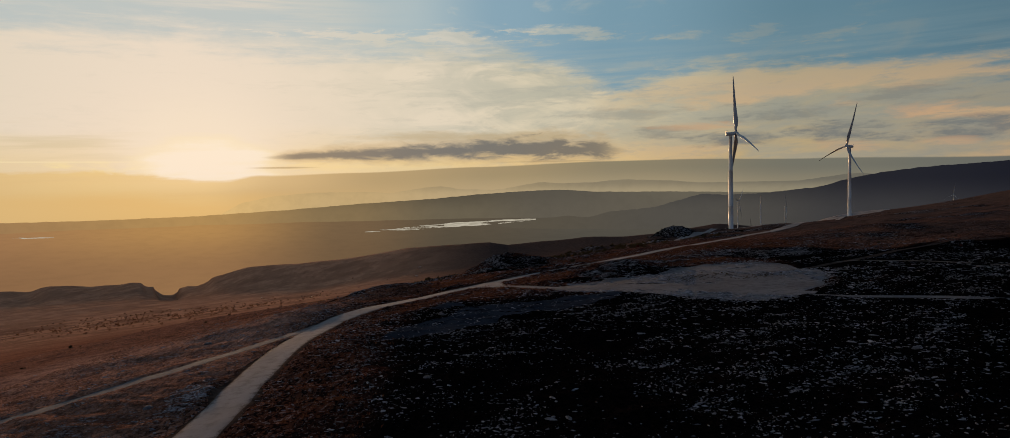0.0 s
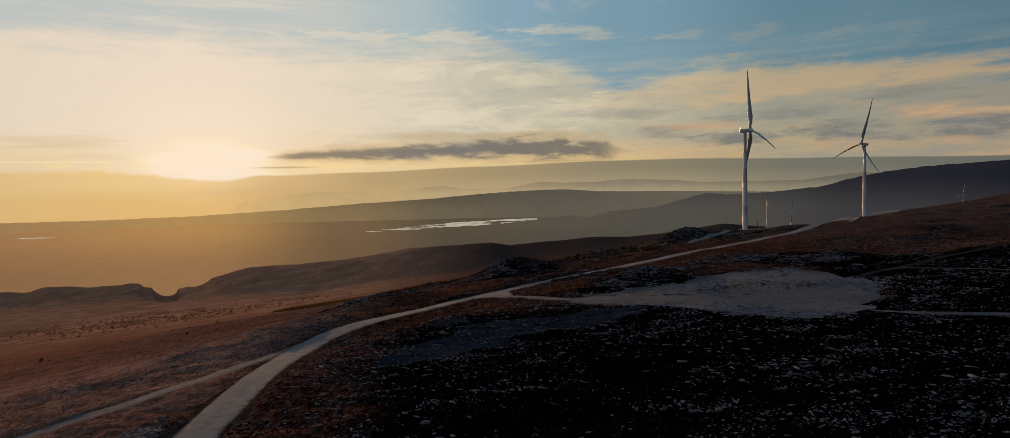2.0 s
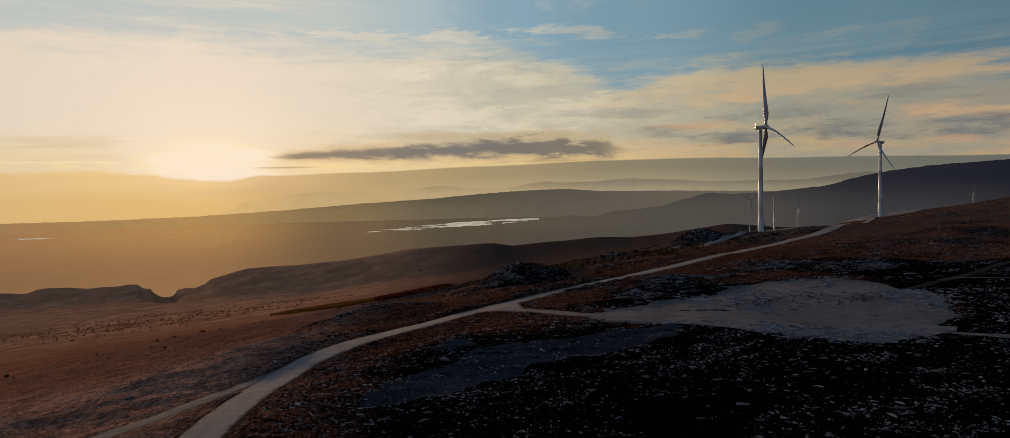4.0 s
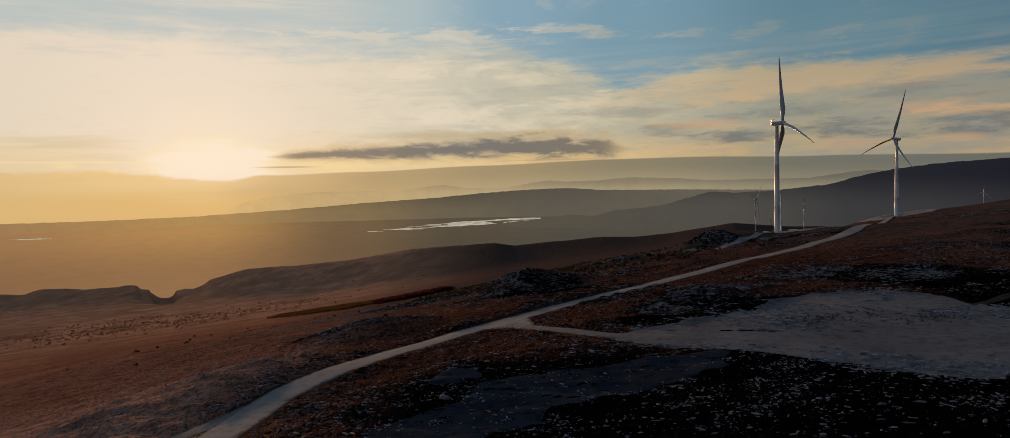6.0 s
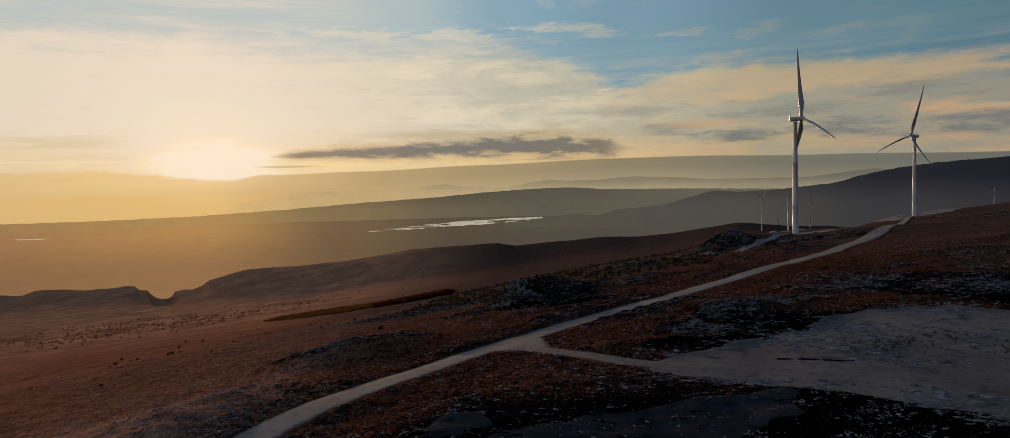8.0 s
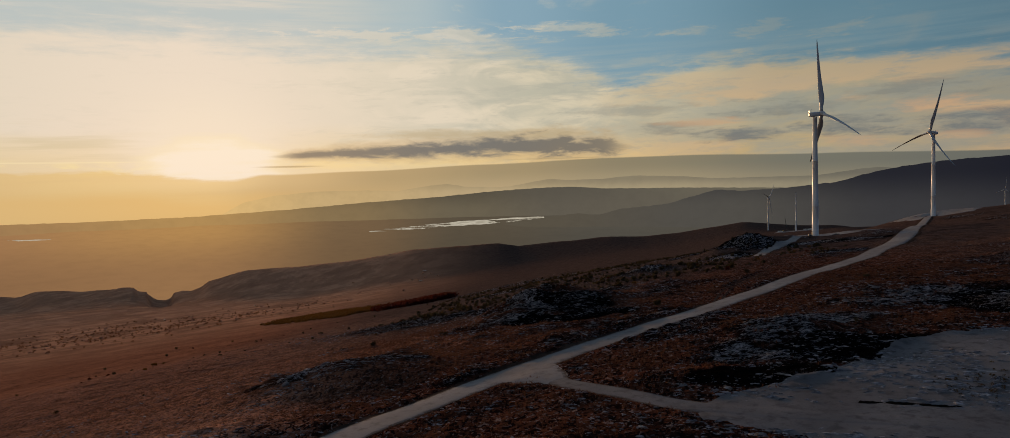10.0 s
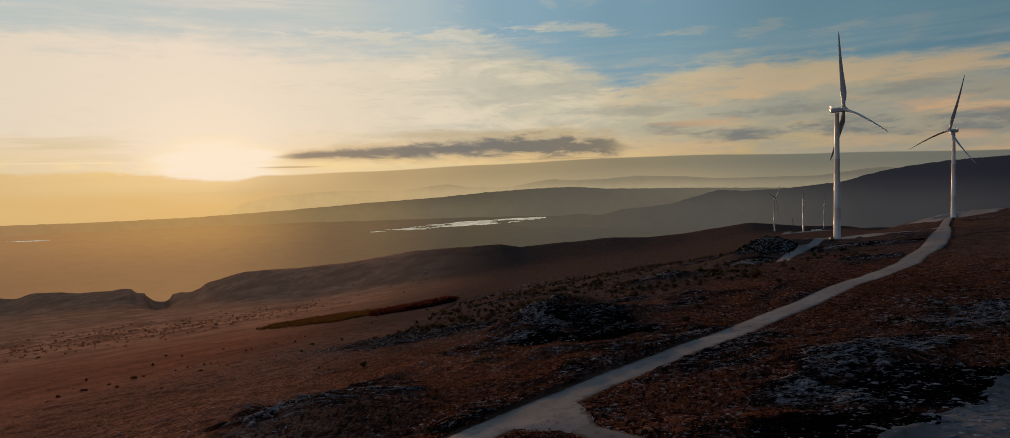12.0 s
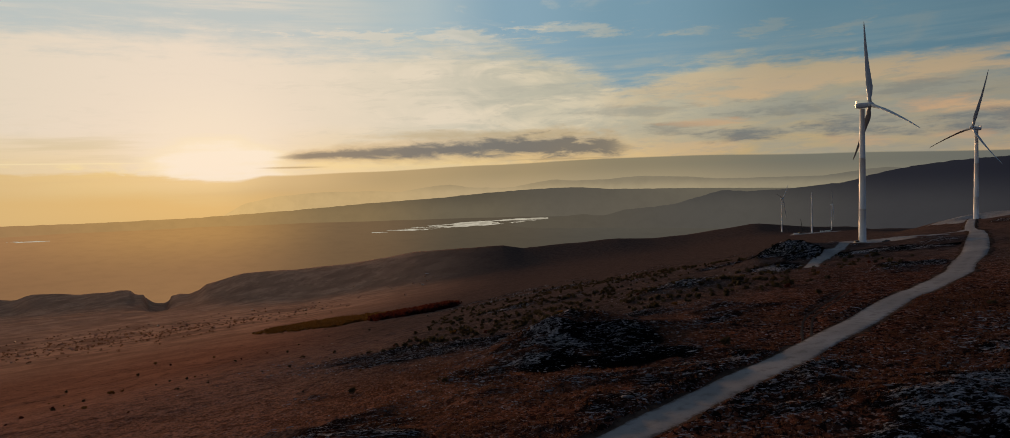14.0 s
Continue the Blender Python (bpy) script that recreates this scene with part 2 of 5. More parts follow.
    bankcol = g.ramp(f80, [(0.0, (0.68, 0.475, 0.215)), (0.13, (0.74, 0.525, 0.23)), (0.2, (0.74, 0.52, 0.235)), (0.28, (0.56, 0.40, 0.195)), (0.38, (0.43, 0.32, 0.165)), (0.5, (0.335, 0.265, 0.15)), (0.62, (0.245, 0.215, 0.14)), (0.80, (0.165, 0.165, 0.132)), (1.0, (0.125, 0.135, 0.125))])
    bankcol = g.mix(g.m("MULTIPLY", g.step(v3, 0.42, 0.60), 0.14), bankcol, g.mix(right, (0.56, 0.40, 0.22), (0.12, 0.12, 0.11)))
    glowlow = g.ramp(f80, [(0.0, (0.70, 0.47, 0.20)), (0.2, (0.74, 0.48, 0.19)), (0.33, (0.56, 0.39, 0.185)), (0.48, (0.47, 0.355, 0.20)), (0.62, (0.37, 0.30, 0.185)), (0.80, (0.27, 0.235, 0.16)), (1.0, (0.2, 0.19, 0.15))])
    bankcol = g.mix(g.step(g.m("SUBTRACT", el, edge), -0.4, -2.2), bankcol, glowlow)
    lit = g.m("MULTIPLY", g.bell(az, SUN_AZ, 6.0), g.step(el, -0.4, 1.0))
    bankcol = g.mix(g.m("MULTIPLY", lit, 0.30), bankcol, (0.84, 0.64, 0.32))
    col = g.mix(g.m("MULTIPLY", bank, g.step(az, -30.0, -8.0, 0.86, 0.97)), col, bankcol)
    col = g.mix(g.step(el, 0.6, -0.6), col, bankcol)

    # behind and overhead the evening sky is dim
    back = g.mix(g.step(el, 0.0, 30.0), (0.070, 0.088, 0.130), (0.045, 0.078, 0.145))
    col = g.mix(g.m("MULTIPLY", behind, 0.9), col, back)
    high = g.step(el, 16.0, 50.0)
    col = g.mix(g.m("MULTIPLY", high, 0.85), col, (0.050, 0.088, 0.160))
    col = g.mix(g.step(el, -1.0, -12.0), col, (0.03, 0.025, 0.02))

    sky = g.add("ShaderNodeTexSky", sky_type="NISHITA", sun_disc=False, sun_elevation=radians(SUN_EL), sun_rotation=radians(SUN_AZ))
    sky.air_density, sky.dust_density = 1.2, 2.0
    tenfold = g.mix(1.0, col, (10.0, 10.0, 10.0), "MULTIPLY")
    total = g.mix(0.97, sky.outputs[0], tenfold)
    bg = g.add("ShaderNodeBackground")
    g.put(bg.inputs[0], total)
    bg.inputs[1].default_value = 0.1
    g.put(g.add("ShaderNodeOutputWorld").inputs[0], bg.outputs[0])


make_sky()
sun = new("sun", bpy.data.lights.new("sun", "SUN"))
sun.data.energy, sun.data.color, sun.data.angle = 2.9, (1.0, 0.55, 0.26), radians(4.0)
_a, _e = radians(SUN_AZ), radians(SUN_EL)
sun.matrix_world = look((0, 0, 200), (-math.sin(_a) * math.cos(_e), -math.cos(_a) * math.cos(_e), 200 - math.sin(_e)))
scene.view_settings.exposure = 0.0

# ------------------------------------------------------------------ materials


def material(name):
    m = bpy.data.materials.new(name)
    m.use_nodes = True
    return m, Nodes(m.node_tree)


def finish(g, colour, rough=0.9, bump=None, strength=0.5, dist=0.1, metal=0.0, spec=0.3):
    b = g.add("ShaderNodeBsdfPrincipled")
    g.put(b.inputs["Base Color"], colour), g.put(b.inputs["Roughness"], rough)
    b.inputs["Metallic"].default_value, b.inputs["Specular IOR Level"].default_value = metal, spec
    if bump is not None:
        n = g.add("ShaderNodeBump")
        g.put(n.inputs["Strength"], strength)
        n.inputs["Distance"].default_value = dist
        g.put(n.inputs["Height"], bump)
        g.put(b.inputs["Normal"], n.outputs[0])
    g.put(g.add("ShaderNodeOutputMaterial").inputs[0], b.outputs[0])


def place(g):
    return g.add("ShaderNodeNewGeometry").outputs["Position"]


def attr(g, name):
    return g.add("ShaderNodeAttribute", attribute_name=name).outputs["Fac"]


def plain(name, a, b, scale=1.0, rough=0.6, metal=0.0, spec=0.4, bump=0.0):
    """A surface of two near tones in large and fine blotches."""
    m, g = material(name)
    p = g.add("ShaderNodeTexCoord").outputs["Object"]
    n1, n2 = g.noise(p, scale, 4.0), g.noise(p, scale * 9.0, 2.0)
    f = g.m("ADD", g.m("MULTIPLY", n1, 0.7), g.m("MULTIPLY", n2, 0.3))
    finish(g, g.mix(g.step(f, 0.35, 0.65), a, b), rough, n2 if bump else None, bump, 0.02, metal, spec)
    return m


def ground_material():
    m, g = material("hill_ground")
    p = place(g)
    rock, burn_shade, red = attr(g, "rock"), attr(g, "burn_shade"), attr(g, "red")
    n1, n2, n3 = g.noise(p, 0.02, 5.0, 0.6), g.noise(p, 0.18, 5.0, 0.65), g.noise(p, 1.6, 4.0, 0.7)
    straw = g.mix(g.step(n1, 0.35, 0.65), (0.300, 0.130, 0.076), (0.220, 0.092, 0.054))
    straw = g.mix(g.step(n2, 0.45, 0.75), straw, (0.090, 0.038, 0.022))
    rust = g.mix(g.step(n2, 0.38, 0.68), (0.125, 0.046, 0.028), (0.036, 0.016, 0.012))
    # haze over ridge and headland painted as greyer grass, dusty pale soil below the bend of the road
    grey, dust = attr(g, "grey"), attr(g, "dust")
    straw = g.mix(g.m("MULTIPLY", grey, 0.95), straw, g.mix(g.step(n2, 0.38, 0.7), (0.088, 0.062, 0.053), (0.038, 0.028, 0.026)))
    straw = g.mix(dust, straw, g.mix(g.step(n2, 0.38, 0.7), (0.52, 0.30, 0.225), (0.22, 0.125, 0.095)))
    col = g.mix(red, straw, rust)
    # far plain and headland paled in the base colour, standing in for haze
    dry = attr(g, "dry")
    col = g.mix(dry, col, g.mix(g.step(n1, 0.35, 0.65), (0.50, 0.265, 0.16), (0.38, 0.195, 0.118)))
    col = g.mix(g.m("MULTIPLY", g.step(n3, 0.42, 0.72), g.m("SUBTRACT", 0.6, g.m("MULTIPLY", dry, 0.5))), col, (0.016, 0.009, 0.006))
    # near-black: scorched soil, dark soil among rocks, and the knoll's shade painted in
    col = g.mix(burn_shade, col, g.mix(g.step(n3, 0.45, 0.7), (0.0015, 0.0015, 0.0016), (0.004, 0.004, 0.004)))
    fields = g.m("MAXIMUM", g.step(g.noise(p, 0.022, 5.0, 0.65), 0.46, 0.60), g.step(g.noise(p, 0.007, 6.0, 0.7), 0.50, 0.58))
    col = g.mix(g.m("MULTIPLY", fields, g.m("MULTIPLY", g.m("SUBTRACT", 1.0, g.m("MULTIPLY", grey, 0.5)), g.m("MULTIPLY", dry, 0.72))), col, (0.15, 0.078, 0.05))
    # bare limestone shows in broken streaks along the strata
    mp = g.add("ShaderNodeMapping")
    mp.inputs["Rotation"].default_value, mp.inputs["Scale"].default_value = (0, 0, radians(-14)), (0.28, 1.0, 1.0)
    g.put(mp.inputs[0], p)
    s1, s2 = g.noise(mp.outputs[0], 1.2, 5.0, 0.7, 0.6), g.noise(mp.outputs[0], 4.5, 3.0, 0.7)
    bare = g.step(g.m("ADD", g.m("ADD", g.m("MULTIPLY", s1, 0.55), g.m("MULTIPLY", s2, 0.45)), g.m("MULTIPLY", g.m("SUBTRACT", g.m("MINIMUM", rock, 1.0), 0.5), 0.20)), 0.575, 0.625)
    bare = g.m("MULTIPLY", bare, g.step(rock, 0.05, 0.45))
    stone = g.mix(g.step(n3, 0.35, 0.7), (0.40, 0.39, 0.42), (0.14, 0.14, 0.155))
    col = g.mix(bare, col, stone)
    # close by, short ledges of stone, and shade between the tussocks painted as dark gaps, drawn out along the strata
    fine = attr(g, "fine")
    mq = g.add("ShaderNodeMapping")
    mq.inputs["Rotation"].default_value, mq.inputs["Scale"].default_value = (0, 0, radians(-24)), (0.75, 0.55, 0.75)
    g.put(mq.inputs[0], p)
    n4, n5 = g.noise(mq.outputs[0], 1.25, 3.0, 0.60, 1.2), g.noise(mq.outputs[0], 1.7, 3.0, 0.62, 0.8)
    col = g.mix(g.m("MULTIPLY", g.m("MULTIPLY", g.step(n5, 0.56, 0.61), g.m("SUBTRACT", 1.0, burn_shade)), g.m("MULTIPLY", fine, 0.85)), col, g.mix(n3, (0.32, 0.255, 0.25), (0.13, 0.10, 0.10)))
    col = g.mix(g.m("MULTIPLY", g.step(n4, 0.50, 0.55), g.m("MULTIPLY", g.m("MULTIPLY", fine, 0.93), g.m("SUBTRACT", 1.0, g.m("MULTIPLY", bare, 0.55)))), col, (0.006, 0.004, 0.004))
    bump = g.m("ADD", g.m("ADD", g.m("SUBTRACT", g.m("MULTIPLY", n3, 0.5), g.m("MULTIPLY", n4, 1.1)), g.m("MULTIPLY", n2, 0.9)), g.m("MULTIPLY", bare, 0.4))
    far = g.m("MAXIMUM", dry, g.m("MULTIPLY", dust, 0.5))
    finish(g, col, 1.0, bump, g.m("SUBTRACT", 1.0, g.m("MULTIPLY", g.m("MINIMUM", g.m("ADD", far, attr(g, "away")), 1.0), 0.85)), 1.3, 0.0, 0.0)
    return m


def gravel_material(name, a, b, c, edge=(0.055, 0.036, 0.028), gloss=0.15):
    m, g = material(name)
    p = place(g)
    n1, n2, n3 = g.noise(p, 0.05, 4.0), g.noise(p, 0.5, 5.0, 0.6), g.noise(p, 5.0, 3.0, 0.7)
    col = g.mix(g.step(n1, 0.35, 0.65), a, b)
    col = g.mix(g.m("MULTIPLY", g.step(n2, 0.45, 0.7), 0.7), col, c)
    col = g.mix(g.m("MULTIPLY", g.step(n3, 0.5, 0.75), 0.5), col, b)
    wheel = attr(g, "across")
    rut = g.m("MULTIPLY", g.bell(g.m("ABSOLUTE", wheel), 0.45, 0.22), g.step(n2, 0.3, 0.6))
    col = g.mix(g.m("MULTIPLY", rut, 0.35), col, a)
    # the edge crumbles into stony soil
    rim = g.m("ADD", g.m("ABSOLUTE", wheel), g.m("MULTIPLY", g.m("SUBTRACT", g.m("ADD", g.m("MULTIPLY", n2, 0.6), g.m("MULTIPLY", n3, 0.4)), 0.5), 1.1))
    rim = g.m("MULTIPLY", g.step(rim, 0.74, 0.98), g.step(g.m("ABSOLUTE", wheel), 2.0, 1.5))
    col = g.mix(g.m("MULTIPLY", rim, 0.85), col, edge)
    col = g.mix(g.m("MULTIPLY", g.step(g.noise(p, 2.2, 3.0, 0.7), 0.56, 0.66), 0.35), col, c)
    finish(g, col, 1.0, g.m("ADD", n3, g.m("MULTIPLY", n2, 0.4)), 0.35, 0.15, 0.0, gloss * 0.4)
    return m


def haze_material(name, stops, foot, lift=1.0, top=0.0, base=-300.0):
    """Far land with evening haze painted as emission: the glow of scattered light, warm below the sun, thicker towards
    the foot.
    """
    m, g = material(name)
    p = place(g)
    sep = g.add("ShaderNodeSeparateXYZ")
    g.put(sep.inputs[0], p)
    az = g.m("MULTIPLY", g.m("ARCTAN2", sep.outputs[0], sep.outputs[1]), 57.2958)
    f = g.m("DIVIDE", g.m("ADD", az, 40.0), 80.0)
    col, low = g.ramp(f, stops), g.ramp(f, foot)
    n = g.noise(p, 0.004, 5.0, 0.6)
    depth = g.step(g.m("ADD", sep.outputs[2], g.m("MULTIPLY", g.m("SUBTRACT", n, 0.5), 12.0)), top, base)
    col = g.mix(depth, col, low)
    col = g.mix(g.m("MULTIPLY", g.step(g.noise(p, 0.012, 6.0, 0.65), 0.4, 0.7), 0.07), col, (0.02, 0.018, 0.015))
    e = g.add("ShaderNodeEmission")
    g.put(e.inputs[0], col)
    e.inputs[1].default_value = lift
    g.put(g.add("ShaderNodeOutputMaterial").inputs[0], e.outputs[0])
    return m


def stone_material():
    m, g = material("limestone")
    p = place(g)
    i = g.add("ShaderNodeNewGeometry").outputs["Random Per Island"]
    n1, n2 = g.noise(p, 0.9, 5.0, 0.65), g.noise(p, 6.0, 4.0, 0.7)
    col = g.mix(i, (0.40, 0.395, 0.44), (0.11, 0.11, 0.125))
    col = g.mix(g.step(n1, 0.42, 0.68), col, (0.045, 0.047, 0.055))
    col = g.mix(g.m("MULTIPLY", g.step(n2, 0.5, 0.72), 0.6), col, (0.30, 0.30, 0.33))
    finish(g, col, 0.92, g.m("ADD", n1, n2), 0.8, 0.25, 0.0, 0.2)
    return m


def leaf_material(name, a, b):
    m, g = material(name)
    i = g.add("ShaderNodeNewGeometry").outputs["Random Per Island"]
    r = g.add("ShaderNodeObjectInfo").outputs["Random"]
    col = g.mix(g.m("ADD", g.m("MULTIPLY", i, 0.6), g.m("MULTIPLY", r, 0.4)), a, b)
    finish(g, col, 0.8, None, 0, 0, 0.0, 0.15)
    out = next(n for n in g.t.nodes if n.type == "OUTPUT_MATERIAL")
    body, thin, both = out.inputs[0].links[0].from_socket, g.add("ShaderNodeBsdfTranslucent"), g.add("ShaderNodeMixShader")
    g.put(thin.inputs[0], col)
    g.put(both.inputs[0], 0.4), g.put(both.inputs[1], body), g.put(both.inputs[2], thin.outputs[0])
    g.put(out.inputs[0], both.outputs[0])
    return m


M_GROUND = ground_material()
M_ROAD = gravel_material("road_gravel", (0.235, 0.23, 0.235), (0.17, 0.165, 0.17), (0.115, 0.108, 0.105), (0.075, 0.060, 0.054))
M_PAD = gravel_material("pad_gravel", (0.150, 0.148, 0.158), (0.100, 0.099, 0.108), (0.045, 0.045, 0.050))
M_ASH = gravel_material("grey_scree", (0.038, 0.043, 0.056), (0.022, 0.026, 0.036), (0.006, 0.007, 0.010), gloss=0.0)
M_BURNT = gravel_material("burnt_soil", (0.004, 0.004, 0.004), (0.006, 0.005, 0.005), (0.010, 0.009, 0.008), gloss=0.0)
M_VERGE = gravel_material("verge_soil", (0.085, 0.058, 0.046), (0.055, 0.036, 0.028), (0.022, 0.015, 0.012), (0.03, 0.02, 0.016), gloss=0.0)
M_RUT = gravel_material("rut_soil", (0.060, 0.048, 0.042), (0.040, 0.030, 0.026), (0.02, 0.016, 0.014), gloss=0.0)
M_DIRT = gravel_material("track_dirt", (0.105, 0.096, 0.092), (0.07, 0.058, 0.052), (0.035, 0.026, 0.022))
M_STONE = stone_material()
M_PAINT = plain("turbine_white", (0.62, 0.62, 0.62), (0.52, 0.52, 0.53), 0.05, 0.38, 0.0, 0.5)
M_BLADE = plain("blade_white", (0.44, 0.44, 0.45), (0.36, 0.36, 0.37), 0.08, 0.35, 0.0, 0.5)
M_CONCRETE = plain("concrete", (0.36, 0.35, 0.33), (0.24, 0.235, 0.22), 0.6, 0.9, 0.0, 0.2, 0.4)
M_DARK = plain("dark_metal", (0.03, 0.03, 0.032), (0.05, 0.05, 0.05), 1.0, 0.5, 0.6, 0.5)
M_YELLOW = plain("crane_yellow", (0.50, 0.30, 0.03), (0.40, 0.22, 0.02), 0.5, 0.5)
M_TYRE = plain("tyre_rubber", (0.02, 0.02, 0.02), (0.03, 0.03, 0.03), 3.0, 0.9)
M_CABIN = plain("cabin_white", (0.72, 0.72, 0.70), (0.58, 0.57, 0.55), 0.4, 0.5)
M_GLASS = plain("dark_glass", (0.02, 0.022, 0.025), (0.03, 0.03, 0.035), 0.5, 0.08, 0.0, 0.6)
M_CAR = plain("car_paint", (0.04, 0.042, 0.05), (0.05, 0.05, 0.06), 1.0, 0.25, 0.3, 0.5)
M_PLASTER = plain("house_plaster", (0.52, 0.25, 0.13), (0.40, 0.19, 0.10), 0.4, 0.9)
M_TILE = plain("roof_tile", (0.50, 0.21, 0.11), (0.38, 0.155, 0.08), 0.8, 0.7, 0.0, 0.3)
M_SHRUB = leaf_material("shrub_leaf", (0.030, 0.026, 0.014), (0.060, 0.042, 0.020))
M_RUST = leaf_material("rust_leaf", (0.085, 0.016, 0.008), (0.045, 0.010, 0.006))
M_OLIVE = leaf_material("olive_leaf", (0.130, 0.062, 0.012), (0.070, 0.036, 0.009))
M_COPSE = leaf_material("copse_leaf", (0.20, 0.092, 0.040), (0.13, 0.060, 0.028))
M_TUFT = leaf_material("dry_grass", (0.120, 0.054, 0.030), (0.050, 0.022, 0.013))
M_WOOD = plain("bark", (0.06, 0.045, 0.03), (0.09, 0.065, 0.045), 4.0, 0.95)

# ------------------------------------------------------------------ shape of the land
rng = np.random.default_rng(7)
LATTICE = rng.random((256, 256))


def wave(x, y, size, shift=0.0):
    """Smooth value noise, 0 to 1, with lumps of the given size."""
    x, y = np.asarray(x) / size + 37.3 + shift, np.asarray(y) / size + 11.9 - shift
    i, j = np.floor(x).astype(int), np.floor(y).astype(int)
    u, v = x - i, y - j
    u, v = u * u * (3 - 2 * u), v * v * (3 - 2 * v)
    g = lambda a, b: LATTICE[a % 256, b % 256]
    return (g(i, j) * (1 - u) + g(i + 1, j) * u) * (1 - v) + (g(i, j + 1) * (1 - u) + g(i + 1, j + 1) * u) * v


def fractal(x, y, size, octaves=4, gain=0.5, shift=0.0):
    total, amp, norm = 0.0, 1.0, 0.0
    for k in range(octaves):
        total = total + amp * wave(x, y, size / 2.03 ** k, shift + 5.7 * k)
        norm, amp = norm + amp, amp * gain
    return total / norm


def smooth(x, lo, hi):
    t = np.clip((np.asarray(x, float) - lo) / (hi - lo), 0, 1)
    return t * t * (3 - 2 * t)


# the hill's broad shape: a polynomial in two squeezed coordinates, u across and v along
SHAPE = [27.396, -9.402, -11.031, 0.23, -4.216, 1.118, 7.569, 9.774, 1.618, -5.365, 1.623, -3.39, -1.594, 3.162, -1.136, 2.09, -1.064, 0.386, -0.367, 0.405, 0.101]
# knolls and hollows on it: x, y, height, half-widths
KNOLLS = [
    (177, 548, 4.5, 60, 40), (367, 742, 4.0, 60, 50), (-173, 360, 4.5, 45, 75), (-1, 344, 5.0, 11, 13), (11, 334, 2.2, 12, 12), (-8, 327, 2.2, 9, 12), (127, 513, 6.0, 9, 11), (110, 500, 3.0, 12, 16), (146, 532, 2.5, 12, 9),
    (-62, 212, 2.8, 14, 16), (-17, 184, 1.2, 9, 8), (43, 257, 2.2, 9, 7), (-46, 261, 4.4, 13, 8), (44, 235, -1.6, 12, 6), (50, 432, 2.2, 11, 8), (970, 1510, -60, 260, 260), (600, 1150, -40, 150, 170), (526, 1433, 8, 60, 60), (565, 690, 13, 95, 110), (345, 785, 9, 45, 35),
    (-305, 1000, 9, 38, 22), (-250, 965, 10, 38, 22), (-195, 930, 9, 38, 22), (-120, 838, 5, 26, 16), (-85, 812, 5, 24, 16),
]
# crest of the headland beyond the village: x, height
HEADLAND = [(-2400, -300), (-1749, -272), (-1665, -272), (-1609, -256), (-1581, -250), (-1474, -247), (-1371, -248), (-1345, -242), (-1282, -237), (-1232, -230), (-1193, -230), (-1183, -241), (-1147, -244), (-1132, -275), (-1101, -288), (-1065, -295), (-1048, -247), (-1017, -237), (-983, -236), (-948, -223), (-924, -206), (-868, -193), (-801, -174), (-715, -164), (-610, -155), (-469, -140), (-430, -134), (-277, -104), (-168, -97), (-45, -88), (6, -94), (121, -82), (233, -70), (310, -70), (390, -62), (470, -48), (530, -38), (580, -44), (700, -58), (1200, -70), (2600, -80)]
HX, HZ = np.array(HEADLAND, float).T


MID = (-7.0, 82.0)


def broad(x, y, plain_too=True):
    x, y = np.asarray(x, float), np.asarray(y, float)
    u = np.arcsinh((np.clip(x, -900, 800) - 20) / 90)
    v = np.arcsinh((np.clip(y, -200, 1500) - 250) / 220)
    z, k = 0.0, 0
    for i in range(6):
        for j in range(6 - i):
            z, k = z + SHAPE[k] * u ** i * v ** j, k + 1
    for kx, ky, h, a, b in KNOLLS:
        z = z + h * np.exp(-((x - kx) / a) ** 2 / 2 - ((y - ky) / b) ** 2 / 2)
    # village plain below the hill, then the headland, and the drop behind it
    z = np.where(far_off(x, y), blend_far(x, y, z), z) if plain_too else z
    return z


def far_off(x, y):
    return np.hypot(x - MID[0], y - MID[1]) > 560


